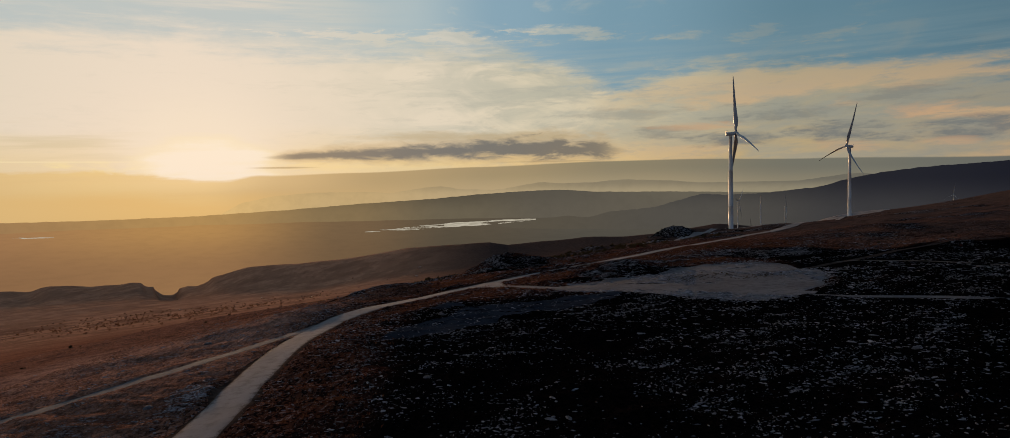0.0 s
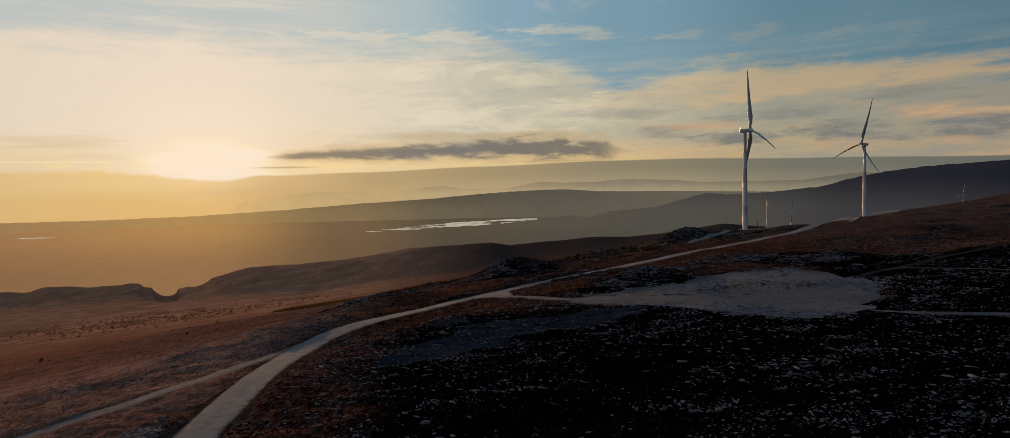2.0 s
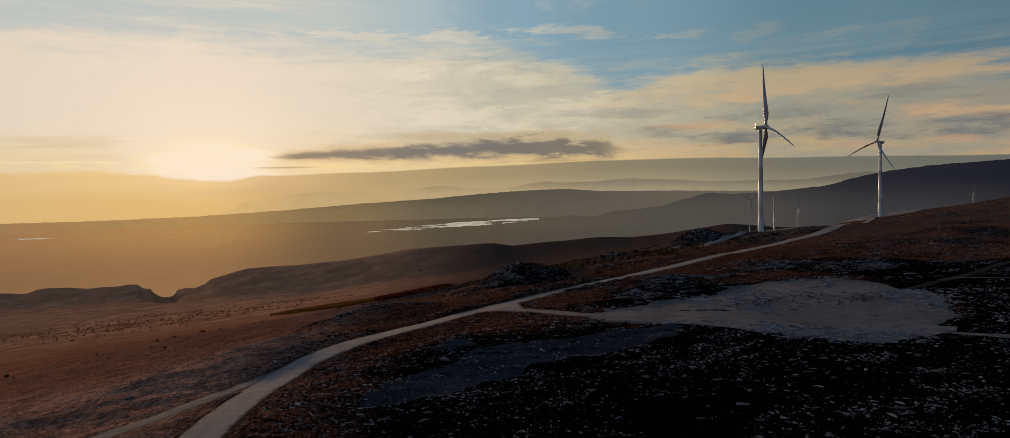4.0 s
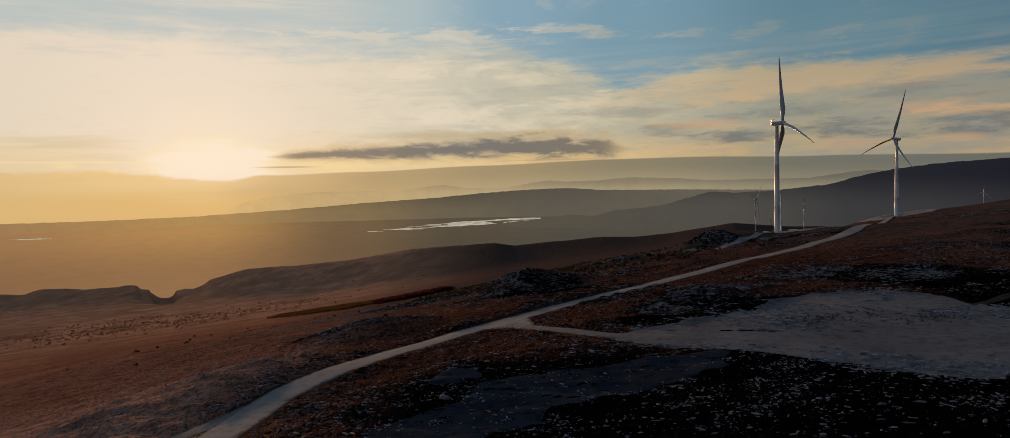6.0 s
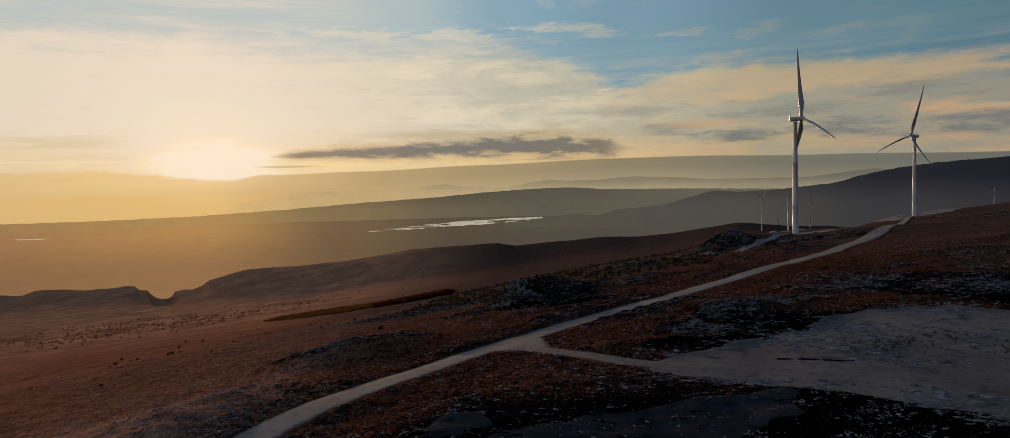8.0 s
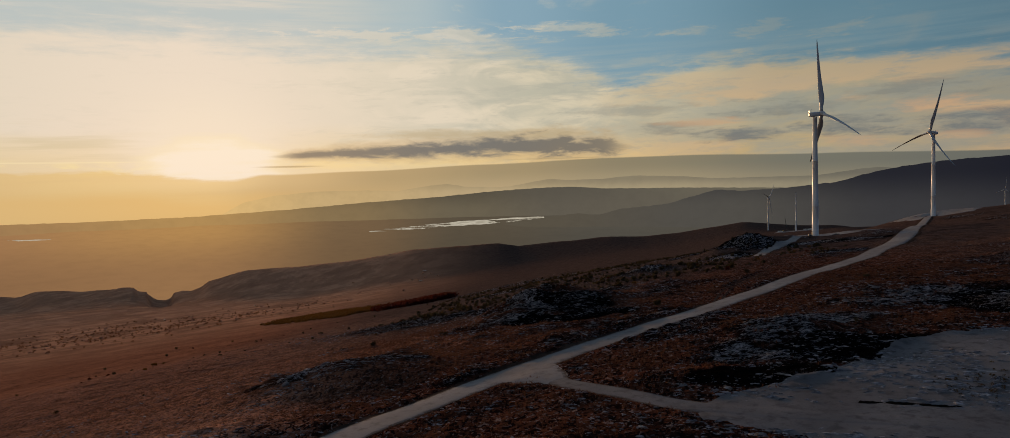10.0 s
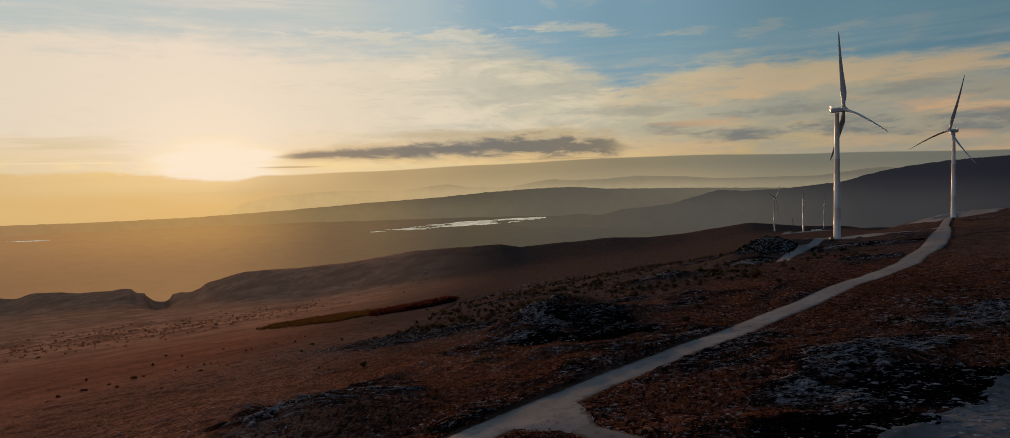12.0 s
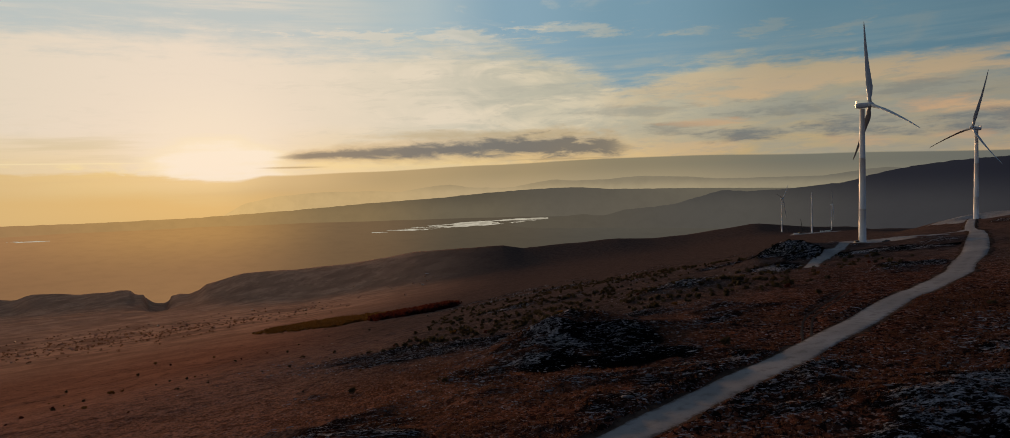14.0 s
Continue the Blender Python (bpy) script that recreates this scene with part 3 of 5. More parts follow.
def blend_far(x, y, z):
    r, az = np.hypot(x - MID[0], y - MID[1]), np.degrees(np.arctan2(x - MID[0], y - MID[1]))
    # the plain sinks ever more gently from the hill's foot at 650 m to the headland
    ex, ey = MID[0] + (x - MID[0]) * 650 / r, MID[1] + (y - MID[1]) * 650 / r
    fall0 = (60 - broad(ex, ey, False)) / 650
    fall1 = np.interp(az, [-60, -36, -25, -17, -5, 5, 13, 19, 24], [0.150, 0.1430, 0.1430, 0.1400, 0.118, 0.098, 0.084, 0.066, 0.060])
    t = np.clip((r - 650) / 1350, 0, 1)
    fall = fall0 + (np.minimum(fall1, fall0 - 0.012) - fall0) * t
    plain_z = 60 - np.minimum(r, 2050) * fall - np.clip(r - 2050, 0, 900) * 0.1
    dx, dy = (x - MID[0]) / r, (y - MID[1]) / r
    crest = np.interp(MID[0] + dx * (2200 - 0.3 * (MID[0] + 1000) - MID[1]) / np.maximum(dy + 0.3 * dx, 0.05), HX, HZ)
    off = y - (2200 - 0.3 * (np.clip(x, -2500, 1500) + 1000))
    bump = np.exp(-(off / np.where(off < 0, 210.0, 120.0)) ** 2)
    far = plain_z + (crest - 7 - plain_z) * bump - smooth(off, 60, 600) * 90
    side = smooth(az, 31, 24) * smooth(y, -100, 200)
    w = smooth(r, 600, 760) * side
    # beyond the turbines the land keeps its own fall, then levels out
    other = -60 - 0.16 * np.clip(r - 1500, 0, 2000)
    return far * w + (1 - w) * (z + (other - z) * smooth(r, 1450, 1900))


def near_line(x, y, pts):
    """Distance to a line of points in the plan."""
    best = np.full(np.shape(x), 1e9)
    for (ax, ay), (bx, by) in zip(pts[:-1], pts[1:]):
        dx, dy = bx - ax, by - ay
        t = np.clip(((x - ax) * dx + (y - ay) * dy) / (dx * dx + dy * dy), 0, 1)
        best = np.minimum(best, np.hypot(x - ax - t * dx, y - ay - t * dy))
    return best


ROAD = [(-30, -80), (-36, -25), (-41, 30), (-44, 75), (-46.5, 105), (-49, 134), (-50.5, 160), (-48, 186), (-42.5, 202), (-36, 214), (-30, 223), (-22, 232), (-14, 241), (-6, 249), (2, 257), (12, 266.5), (25, 279), (37, 290), (52, 306), (64, 318), (82, 338), (103, 358), (123, 379), (136, 397), (152, 418), (171, 444), (197, 482), (226, 526), (262, 583), (309, 660), (345, 714), (372, 752)]
BRANCH = [(-49, 186), (-56, 174), (-61, 165), (-69, 151), (-77, 139), (-84, 129), (-92, 120), (-110, 100), (-140, 70)]
LINK = [(-6, 249), (-3.5, 241), (-2.5, 234), (2, 227.5), (8, 220), (15, 212), (28, 204.5), (41, 198), (52, 191.5), (62, 185), (78, 174)]
EAST = [(60, 182), (72, 173), (82, 167), (97, 161), (112, 152), (140, 135), (180, 110)]
UPPER = [(80, 214), (94, 218), (105, 225), (122, 236), (145, 254), (172, 266), (200, 270), (260, 280)]
SPLIT = [(108, 228), (118, 229), (135, 218), (146, 201), (170, 180)]
SPUR = [(108, 450), (118, 469), (136, 495), (150, 515), (166, 540)]
TERRACE = [(170, 545), (205, 562), (250, 590), (300, 645)]
LOOP = [(45, 303), (49, 313), (55, 326), (62, 336), (71, 348), (82, 364)]
TRACKS = [BRANCH, LINK, EAST, UPPER, SPLIT, SPUR, TERRACE, LOOP]
PAD = [(14, 212), (21, 216), (32, 217), (41, 224), (52, 232), (63, 241), (75, 242), (84, 240), (90, 231), (93, 219), (95, 205), (87, 187), (74, 171), (60, 168), (50, 174), (46, 177), (42, 183), (37, 189), (28, 195), (22, 200), (14, 206)]


def inside(x, y, poly):
    """Signed distance to a closed outline, positive inside."""
    hit = np.zeros(np.shape(x), bool)
    for (ax, ay), (bx, by) in zip(poly, poly[1:] + poly[:1]):
        cross = ((ay > y) != (by > y)) & (x < (bx - ax) * (y - ay) / (by - ay + 1e-9) + ax)
        hit ^= cross
    d = near_line(x, y, poly + poly[:1])
    return np.where(hit, d, -d)


def worn(x, y):
    """1 on roads, tracks and the pad, 0 away from them."""
    w = smooth(near_line(x, y, ROAD), 5.5, 3.2)
    for t in TRACKS:
        w = np.maximum(w, smooth(near_line(x, y, t), 3.5, 1.8))
    return np.maximum(w, smooth(inside(x, y, PAD), -2.0, 1.0))


def rockiness(x, y):
    """How much bare limestone the ground has."""
    r = 0.75 * smooth(fractal(x, y, 45, 4, 0.55, 3.0), 0.54, 0.70) * smooth(x, -130, -60)
    x0, y0 = x, y
    x, y = x + (fractal(x, y, 15, 4, 0.6, 41.0) - 0.5) * 22, y + (fractal(x, y, 15, 4, 0.6, 47.0) - 0.5) * 16
    for cx, cy, a, b, s in ((-5, 330, 12, 18, 1.4), (4, 345, 15, 12, 1.2), (13, 328, 13, 14, 0.95), (12, 312, 18, 12, 0.8), (-14, 312, 9, 10, 1.0), (140, 236, 40, 24, 0.72), (126, 200, 26, 14, 0.6), (-58, 122, 9, 16, 1.1), (-67, 108, 8, 11, 1.0), (-92, 170, 20, 10, 0.8), (-75, 190, 13, 10, 0.9), (118, 500, 22, 26, 1.4), (100, 462, 14, 18, 1.1), (-60, 208, 20, 20, 0.62), (-55, 258, 16, 10, 1.2), (-40, 264, 14, 8, 1.2), (30, 238, 10, 11, 1.2), (41, 251, 12, 9, 1.4), (56, 263, 16, 7, 1.3), (76, 279, 19, 7, 1.2), (93, 291, 19, 8, 1.1), (108, 266, 30, 20, 1.0), (150, 488, 20, 12, 1.1), (172, 478, 22, 8, 1.0), (192, 500, 14, 8, 0.9), (92, 512, 22, 12, 0.9), (60, 470, 16, 7, 0.8), (84, 286, 30, 7, 1.0), (24, 290, 20, 6, 1.0), (8, 222, 14, 7, 0.7), (50, 432, 18, 12, 1.0), (-25, 150, 22, 22, 0.7), (90, 110, 110, 60, 0.22), (40, 150, 50, 30, 0.22), (-78, 120, 22, 30, 0.6), (20, 262, 14, 8, 0.6)):
        r = np.maximum(r, s * np.exp(-((x - cx) / a) ** 2 - ((y - cy) / b) ** 2))
    x, y = x0, y0
    r = r * smooth(np.hypot(x - 30, y - 250), 900, 500)
    r = np.maximum(r, 0.52 * smooth(fractal(x, y, 24, 4, 0.6, 31.0), 0.44, 0.60) * smooth(y - 0.75 * x, 268, 235) * smooth(x, -60, -30))
    return np.clip(r, 0, 1.2) * (1 - worn(x, y))


def blackened(x, y):
    """The scorched near shoulder and east slope, plus near-black patches on knoll, hollow, crags and scrub."""
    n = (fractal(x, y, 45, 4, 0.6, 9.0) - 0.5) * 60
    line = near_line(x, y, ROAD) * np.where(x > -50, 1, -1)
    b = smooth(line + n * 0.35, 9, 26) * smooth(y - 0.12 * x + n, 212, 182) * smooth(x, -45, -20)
    # the knoll's patches put its shaded side into the ground colour
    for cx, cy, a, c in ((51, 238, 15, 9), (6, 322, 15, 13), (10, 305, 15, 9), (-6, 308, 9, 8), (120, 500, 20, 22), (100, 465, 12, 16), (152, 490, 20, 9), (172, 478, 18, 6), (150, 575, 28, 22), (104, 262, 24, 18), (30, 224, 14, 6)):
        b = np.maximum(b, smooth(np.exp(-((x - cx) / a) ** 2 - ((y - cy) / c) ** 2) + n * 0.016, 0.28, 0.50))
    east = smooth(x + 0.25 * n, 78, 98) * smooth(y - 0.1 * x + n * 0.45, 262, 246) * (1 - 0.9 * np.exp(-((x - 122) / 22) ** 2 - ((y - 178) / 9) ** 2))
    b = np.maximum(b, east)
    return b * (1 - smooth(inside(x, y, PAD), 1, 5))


def crags(x, y):
    """The two craggy outcrops: the knoll below the road and the rocks under the turbine."""
    return 0.6 * np.exp(-((x - 3) / 20) ** 2 - ((y - 335) / 18) ** 2) + 1.1 * np.exp(-((x - 118) / 22) ** 2 - ((y - 500) / 26) ** 2)


def height(x, y, bare=None):
    x, y = np.asarray(x, float), np.asarray(y, float)
    z = broad(x, y)
    d = np.hypot(x, y - 200)
    w = 1 - worn(x, y)
    rough = smooth(d, 1500, 300)
    z = z + (fractal(x, y, 38, 3, 0.5, 1.0) - 0.5) * 2.2 * (0.35 + 0.65 * w) * rough
    c, s = math.cos(radians(14)), math.sin(radians(14))
    lx, ly = (c * x - s * y) * 0.35, s * x + c * y
    strata = 1 - np.abs(2 * fractal(lx, ly, 7.0, 4, 0.6, 2.0) - 1)
    z = z + w * rough * ((fractal(x, y, 6.0, 3, 0.55, 4.0) - 0.5) * 0.6 + (rockiness(x, y) if bare is None else bare) * (strata - 0.55) * 2.8)
    z = z + w * crags(x, y) * ((fractal(lx * 1.6 + 0.5 * y, ly, 6.0, 4, 0.66, 14.0) - 0.5) * 11.0)
    # ridges and gullies of the distant headland
    z = z + (smooth(d, 1400, 2100) * 0.8 + 0.2 * smooth(d, 700, 1200)) * (fractal(x, y, 200, 5, 0.55, 6.0) - 0.5) * 15
    # turbines stand on levelled ground
    for tx, ty, cut in ((177.5, 547.5, 1.0), (367.0, 741.5, 3.4)):
        k = smooth(np.hypot(x - tx, y - ty), 26, 9)
        z = z + (float(broad(tx, ty)) - cut - z) * k
    return z


# ------------------------------------------------------------------ building helpers


def surface(name, verts, faces, mat, parent=None, label="", category="", kind="", attrs=(), flat=False):
    me = bpy.data.meshes.new(name)
    groups = faces if isinstance(faces, tuple) else (faces,)      # arrays of faces, each of one number of corners
    sizes = np.concatenate([np.full(len(f), f.shape[1]) for f in groups])
    me.vertices.add(len(verts))
    me.vertices.foreach_set("co", np.asarray(verts, np.float32).ravel())
    me.loops.add(int(sizes.sum()))
    me.loops.foreach_set("vertex_index", np.concatenate([f.ravel() for f in groups]).astype(np.int32))
    me.polygons.add(len(sizes))
    me.polygons.foreach_set("loop_start", (np.cumsum(sizes) - sizes).astype(np.int32))
    me.update(calc_edges=True)
    for key, vals in attrs:
        a = me.attributes.new(key, "FLOAT", "POINT")
        a.data.foreach_set("value", np.asarray(vals, np.float32).ravel())
    me.polygons.foreach_set("use_smooth", np.full(len(me.polygons), not flat))
    me.materials.append(mat)
    ob = new(name, me)
    ob.parent = parent
    return tagged(ob, label, category, "", kind)


def grid_faces(nx, ny):
    i, j = np.meshgrid(np.arange(nx - 1), np.arange(ny - 1), indexing="ij")
    a = (i * ny + j).ravel()
    return np.stack([a, a + ny, a + ny + 1, a + 1], 1)


def spaced(lo, a, b, hi, fine, grow):
    """Coordinates with even fine steps from a to b, widening outwards to lo and hi."""
    mid = list(np.arange(a, b + fine * 0.5, fine))
    step, up = fine, [mid[-1]]
    while up[-1] < hi:
        step *= grow
        up.append(up[-1] + step)
    step, down = fine, [mid[0]]
    while down[-1] > lo:
        step *= grow
        down.append(down[-1] - step)
    return np.array(down[:0:-1] + mid + up[1:])


GX = np.unique(np.concatenate([spaced(-3200, -85, 110, 2600, 0.7, 1.04), np.arange(-1290, -960, 5.0), np.arange(-1760, -1290, 14.0), np.arange(-955, -430, 12.0)]))
GY = np.unique(np.concatenate([spaced(-900, 85, 330, 2750, 0.7, 1.022), np.arange(332, 446, 1.6), np.arange(505, 556, 1.3), np.arange(2120, 2330, 11.0)]))


def build_ground():
    X, Y = np.meshgrid(GX, GY, indexing="ij")
    R, B = rockiness(X, Y), blackened(X, Y)
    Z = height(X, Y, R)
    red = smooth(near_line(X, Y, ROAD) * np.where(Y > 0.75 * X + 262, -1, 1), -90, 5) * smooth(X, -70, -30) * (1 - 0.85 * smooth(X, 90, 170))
    # rocky ground gets the same near-black, on the soil between stones
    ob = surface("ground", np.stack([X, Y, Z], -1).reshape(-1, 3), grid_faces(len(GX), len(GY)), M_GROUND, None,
                 "dry brown karst hillside with pale limestone, scorched and darkened patches", "hillside", "structure",
                 (("rock", R * (1 - 0.55 * B * (Y < 215)) * (1 - 0.35 * np.minimum(crags(X, Y), 1))), ("burn_shade", np.maximum(B, np.where((X < -38) & (Y < 240), 0.4, 0.92) * smooth(R + 0.5 * (fractal(X, Y, 12, 3, 0.6, 8.0) - 0.5), 0.45, 0.85))), ("red", red), ("grey", np.maximum(np.maximum(smooth(X + 0.25 * (Y - 330), -170, -10) * smooth(Y - 0.2 * X, 300, 390), 0.8 * smooth(X, 95, 165) * smooth(Y - 0.3 * X, 190, 250)), smooth(np.hypot(X, Y), 1500, 1750))),
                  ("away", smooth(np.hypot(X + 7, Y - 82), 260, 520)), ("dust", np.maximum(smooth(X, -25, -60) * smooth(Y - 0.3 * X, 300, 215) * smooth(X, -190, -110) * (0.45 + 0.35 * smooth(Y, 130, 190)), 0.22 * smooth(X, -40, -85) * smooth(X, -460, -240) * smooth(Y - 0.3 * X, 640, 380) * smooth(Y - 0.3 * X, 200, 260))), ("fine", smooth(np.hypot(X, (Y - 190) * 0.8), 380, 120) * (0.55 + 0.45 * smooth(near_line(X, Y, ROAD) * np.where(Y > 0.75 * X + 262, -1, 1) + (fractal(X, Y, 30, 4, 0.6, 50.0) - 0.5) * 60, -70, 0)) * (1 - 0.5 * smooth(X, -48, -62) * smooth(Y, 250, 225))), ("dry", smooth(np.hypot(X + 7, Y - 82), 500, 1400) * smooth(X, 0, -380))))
    return Z


GZ = build_ground()


def on_ground(x, y):
    """Height of the ground's mesh itself, between its points."""
    x, y = np.asarray(x, float), np.asarray(y, float)
    i = np.clip(np.searchsorted(GX, x) - 1, 0, len(GX) - 2)
    j = np.clip(np.searchsorted(GY, y) - 1, 0, len(GY) - 2)
    u, v = (x - GX[i]) / (GX[i + 1] - GX[i]), (y - GY[j]) / (GY[j + 1] - GY[j])
    return (GZ[i, j] * (1 - u) + GZ[i + 1, j] * u) * (1 - v) + (GZ[i, j + 1] * (1 - u) + GZ[i + 1, j + 1] * u) * v


def spline(pts, step):
    """A smooth line through points of the plan."""
    p = np.array([pts[0]] + list(pts) + [pts[-1]], float)
    out = []
    for k in range(1, len(p) - 2):
        n = max(2, int(np.hypot(*(p[k + 1] - p[k])) / step))
        for t in np.arange(n) / n:
            a, b, c, d = p[k - 1], p[k], p[k + 1], p[k + 2]
            out.append(0.5 * (2 * b + (c - a) * t + (2 * a - 5 * b + 4 * c - d) * t ** 2 + (3 * b - a - 3 * c + d) * t ** 3))
    out.append(p[-1])
    return np.array(out)


def strip(name, pts, width, mat, label, lift=0.10, ragged=0.5, columns=9, bend=None):
    """A gravel way laid on the ground, a little crowned, with ragged edges."""
    line = spline(pts, 1.2)
    tang = np.gradient(line, axis=0)
    tang /= np.linalg.norm(tang, axis=1)[:, None] + 1e-9
    side = np.stack([tang[:, 1], -tang[:, 0]], 1)
    s = np.arange(len(line)) * 1.2
    left = width / 2 + (fractal(s, s * 0, 9, 3, 0.6, 2.0) - 0.5) * 2 * ragged
    right = width / 2 + (fractal(s, s * 0, 9, 3, 0.6, 7.0) - 0.5) * 2 * ragged
    f = np.linspace(-1, 1, columns)
    if bend:
        left, right = (q + 0.5 * bend[2] * np.exp(-((line[:, 1] - bend[0]) / bend[1]) ** 2) for q in (left, right))
    half = np.where(f[None] < 0, left[:, None], right[:, None])
    P = line[:, None] + side[:, None] * (f[None, :, None] * half[..., None])
    z = on_ground(P[..., 0], P[..., 1])
    # laid over the highest ground beneath it, falling to the ground at the edges
    r = np.hypot(line[:, 0], line[:, 1] - 200)
    rise = (lift + np.clip(r - 250, 0, 600) * 0.0012)[:, None]
    z = z + rise * (1 - 0.9 * np.abs(f[None]) ** 6) + 0.0
    V = np.concatenate([P, z[..., None]], -1).reshape(-1, 3)
    return surface(name, V, grid_faces(len(line), columns), mat, None, label, "road", "structure", (("across", np.tile(f, (len(line), 1))),))


def flat_patch(name, poly, mat, label, step=1.2, lift=0.10, shift=0.0, wander=9.0):
    """A levelled patch of gravel with a wandering outline."""
    xs, ys = [p[0] for p in poly], [p[1] for p in poly]
    ax, ay = np.arange(min(xs) - 6, max(xs) + 6, step), np.arange(min(ys) - 6, max(ys) + 6, step)
    X, Y = np.meshgrid(ax, ay, indexing="ij")
    d = inside(X, Y, poly) + (fractal(X, Y, 12 * wander / 9, 4, 0.6, shift) - 0.5) * wander
    Z = on_ground(X, Y) + lift * smooth(d, -0.5, 1.5) - 0.12 * smooth(d, 0.3, -0.8)
    F = grid_faces(len(ax), len(ay))
    keep = (d.ravel()[F] > -0.6).any(1)
    F = F[keep]
    used, inv = np.unique(F, return_inverse=True)
    V = np.stack([X, Y, Z], -1).reshape(-1, 3)[used]
    return surface(name, V, inv.reshape(-1, 4), mat, None, label, "gravel", "structure", (("across", np.ones(len(V)) * 3),))


# ------------------------------------------------------------------ distance
def far_ridge(name, profile, radius, foot, mat, label, bumps=3.0, pitch=0.12):
    """A range of hills far off: a long body with a crest line, a near slope and thickness."""
    az0, az1 = profile[0][0], profile[-1][0]
    a = np.arange(az0, az1, pitch)
    e = np.interp(a, [p[0] for p in profile], [p[1] for p in profile])
    k = np.ones(7) / 7
    e = np.convolve(np.pad(e, 3, mode="edge"), k, "valid")
    rows, sn, cs = [], np.sin(np.radians(a)), np.cos(np.radians(a))
    for q, (dr, dz) in enumerate(((-420, 1.0), (-260, 0.62), (-120, 0.25), (-40, 0.06), (0, 0.0), (90, 0.3))):
        r = radius + dr * (0.5 if radius > 4600 else 1.0)
        top = 60 + e / 100 * radius + (fractal(a * 14, a * 0 + q * 3, 6, 4, 0.55) - 0.5) * 2 * bumps * (1 + 2 * (dz > 0.1))
        z = top + (foot - top) * dz
        rows.append(np.stack([MID[0] + sn * r, MID[1] + cs * r, z], -1))
    V = np.stack(rows, 1).reshape(-1, 3)
    return surface(name, V, grid_faces(len(a), 6), mat, None, label, "hills", "structure")


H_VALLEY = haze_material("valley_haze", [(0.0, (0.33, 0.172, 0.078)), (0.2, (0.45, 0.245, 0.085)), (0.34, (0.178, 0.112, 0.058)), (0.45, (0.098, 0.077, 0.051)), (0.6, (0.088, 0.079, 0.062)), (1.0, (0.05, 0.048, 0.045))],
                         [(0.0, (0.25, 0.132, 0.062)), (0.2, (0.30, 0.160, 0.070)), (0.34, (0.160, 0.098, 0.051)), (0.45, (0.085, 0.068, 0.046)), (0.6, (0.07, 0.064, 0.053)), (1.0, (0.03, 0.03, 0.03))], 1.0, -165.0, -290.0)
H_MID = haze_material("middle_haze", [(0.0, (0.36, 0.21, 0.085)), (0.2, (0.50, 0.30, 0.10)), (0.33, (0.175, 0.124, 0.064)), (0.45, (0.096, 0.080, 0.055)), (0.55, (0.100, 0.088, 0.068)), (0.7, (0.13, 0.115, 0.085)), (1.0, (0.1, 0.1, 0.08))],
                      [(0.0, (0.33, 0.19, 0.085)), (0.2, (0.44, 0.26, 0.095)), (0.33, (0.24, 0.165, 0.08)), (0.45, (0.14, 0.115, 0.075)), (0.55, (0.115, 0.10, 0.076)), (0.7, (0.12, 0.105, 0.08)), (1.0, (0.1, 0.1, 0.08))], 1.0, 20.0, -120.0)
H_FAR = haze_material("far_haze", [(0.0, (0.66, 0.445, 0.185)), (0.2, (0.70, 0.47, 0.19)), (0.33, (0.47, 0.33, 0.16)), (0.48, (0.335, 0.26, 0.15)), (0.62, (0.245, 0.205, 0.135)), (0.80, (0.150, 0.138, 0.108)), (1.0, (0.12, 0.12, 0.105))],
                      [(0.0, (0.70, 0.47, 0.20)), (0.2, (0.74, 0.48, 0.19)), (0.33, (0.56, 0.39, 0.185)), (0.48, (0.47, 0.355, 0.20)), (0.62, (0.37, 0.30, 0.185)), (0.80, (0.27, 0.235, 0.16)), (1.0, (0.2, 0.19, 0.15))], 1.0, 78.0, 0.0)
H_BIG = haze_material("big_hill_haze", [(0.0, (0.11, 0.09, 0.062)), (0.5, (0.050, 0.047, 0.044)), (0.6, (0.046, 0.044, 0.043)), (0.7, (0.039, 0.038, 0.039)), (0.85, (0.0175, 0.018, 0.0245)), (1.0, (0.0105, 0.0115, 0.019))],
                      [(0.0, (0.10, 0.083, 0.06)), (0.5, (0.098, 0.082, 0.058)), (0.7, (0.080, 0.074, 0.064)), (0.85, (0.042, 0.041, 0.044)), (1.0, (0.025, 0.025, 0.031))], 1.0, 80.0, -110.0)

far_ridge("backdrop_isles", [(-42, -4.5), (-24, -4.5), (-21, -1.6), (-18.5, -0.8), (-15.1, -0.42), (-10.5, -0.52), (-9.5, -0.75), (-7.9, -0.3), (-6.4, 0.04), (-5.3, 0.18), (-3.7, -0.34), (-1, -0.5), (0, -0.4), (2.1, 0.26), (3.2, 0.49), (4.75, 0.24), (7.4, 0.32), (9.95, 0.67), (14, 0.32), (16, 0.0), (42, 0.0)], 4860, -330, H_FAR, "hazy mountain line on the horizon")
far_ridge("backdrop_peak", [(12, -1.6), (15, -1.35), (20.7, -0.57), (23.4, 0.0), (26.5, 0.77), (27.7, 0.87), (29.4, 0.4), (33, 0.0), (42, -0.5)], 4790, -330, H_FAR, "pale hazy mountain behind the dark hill")
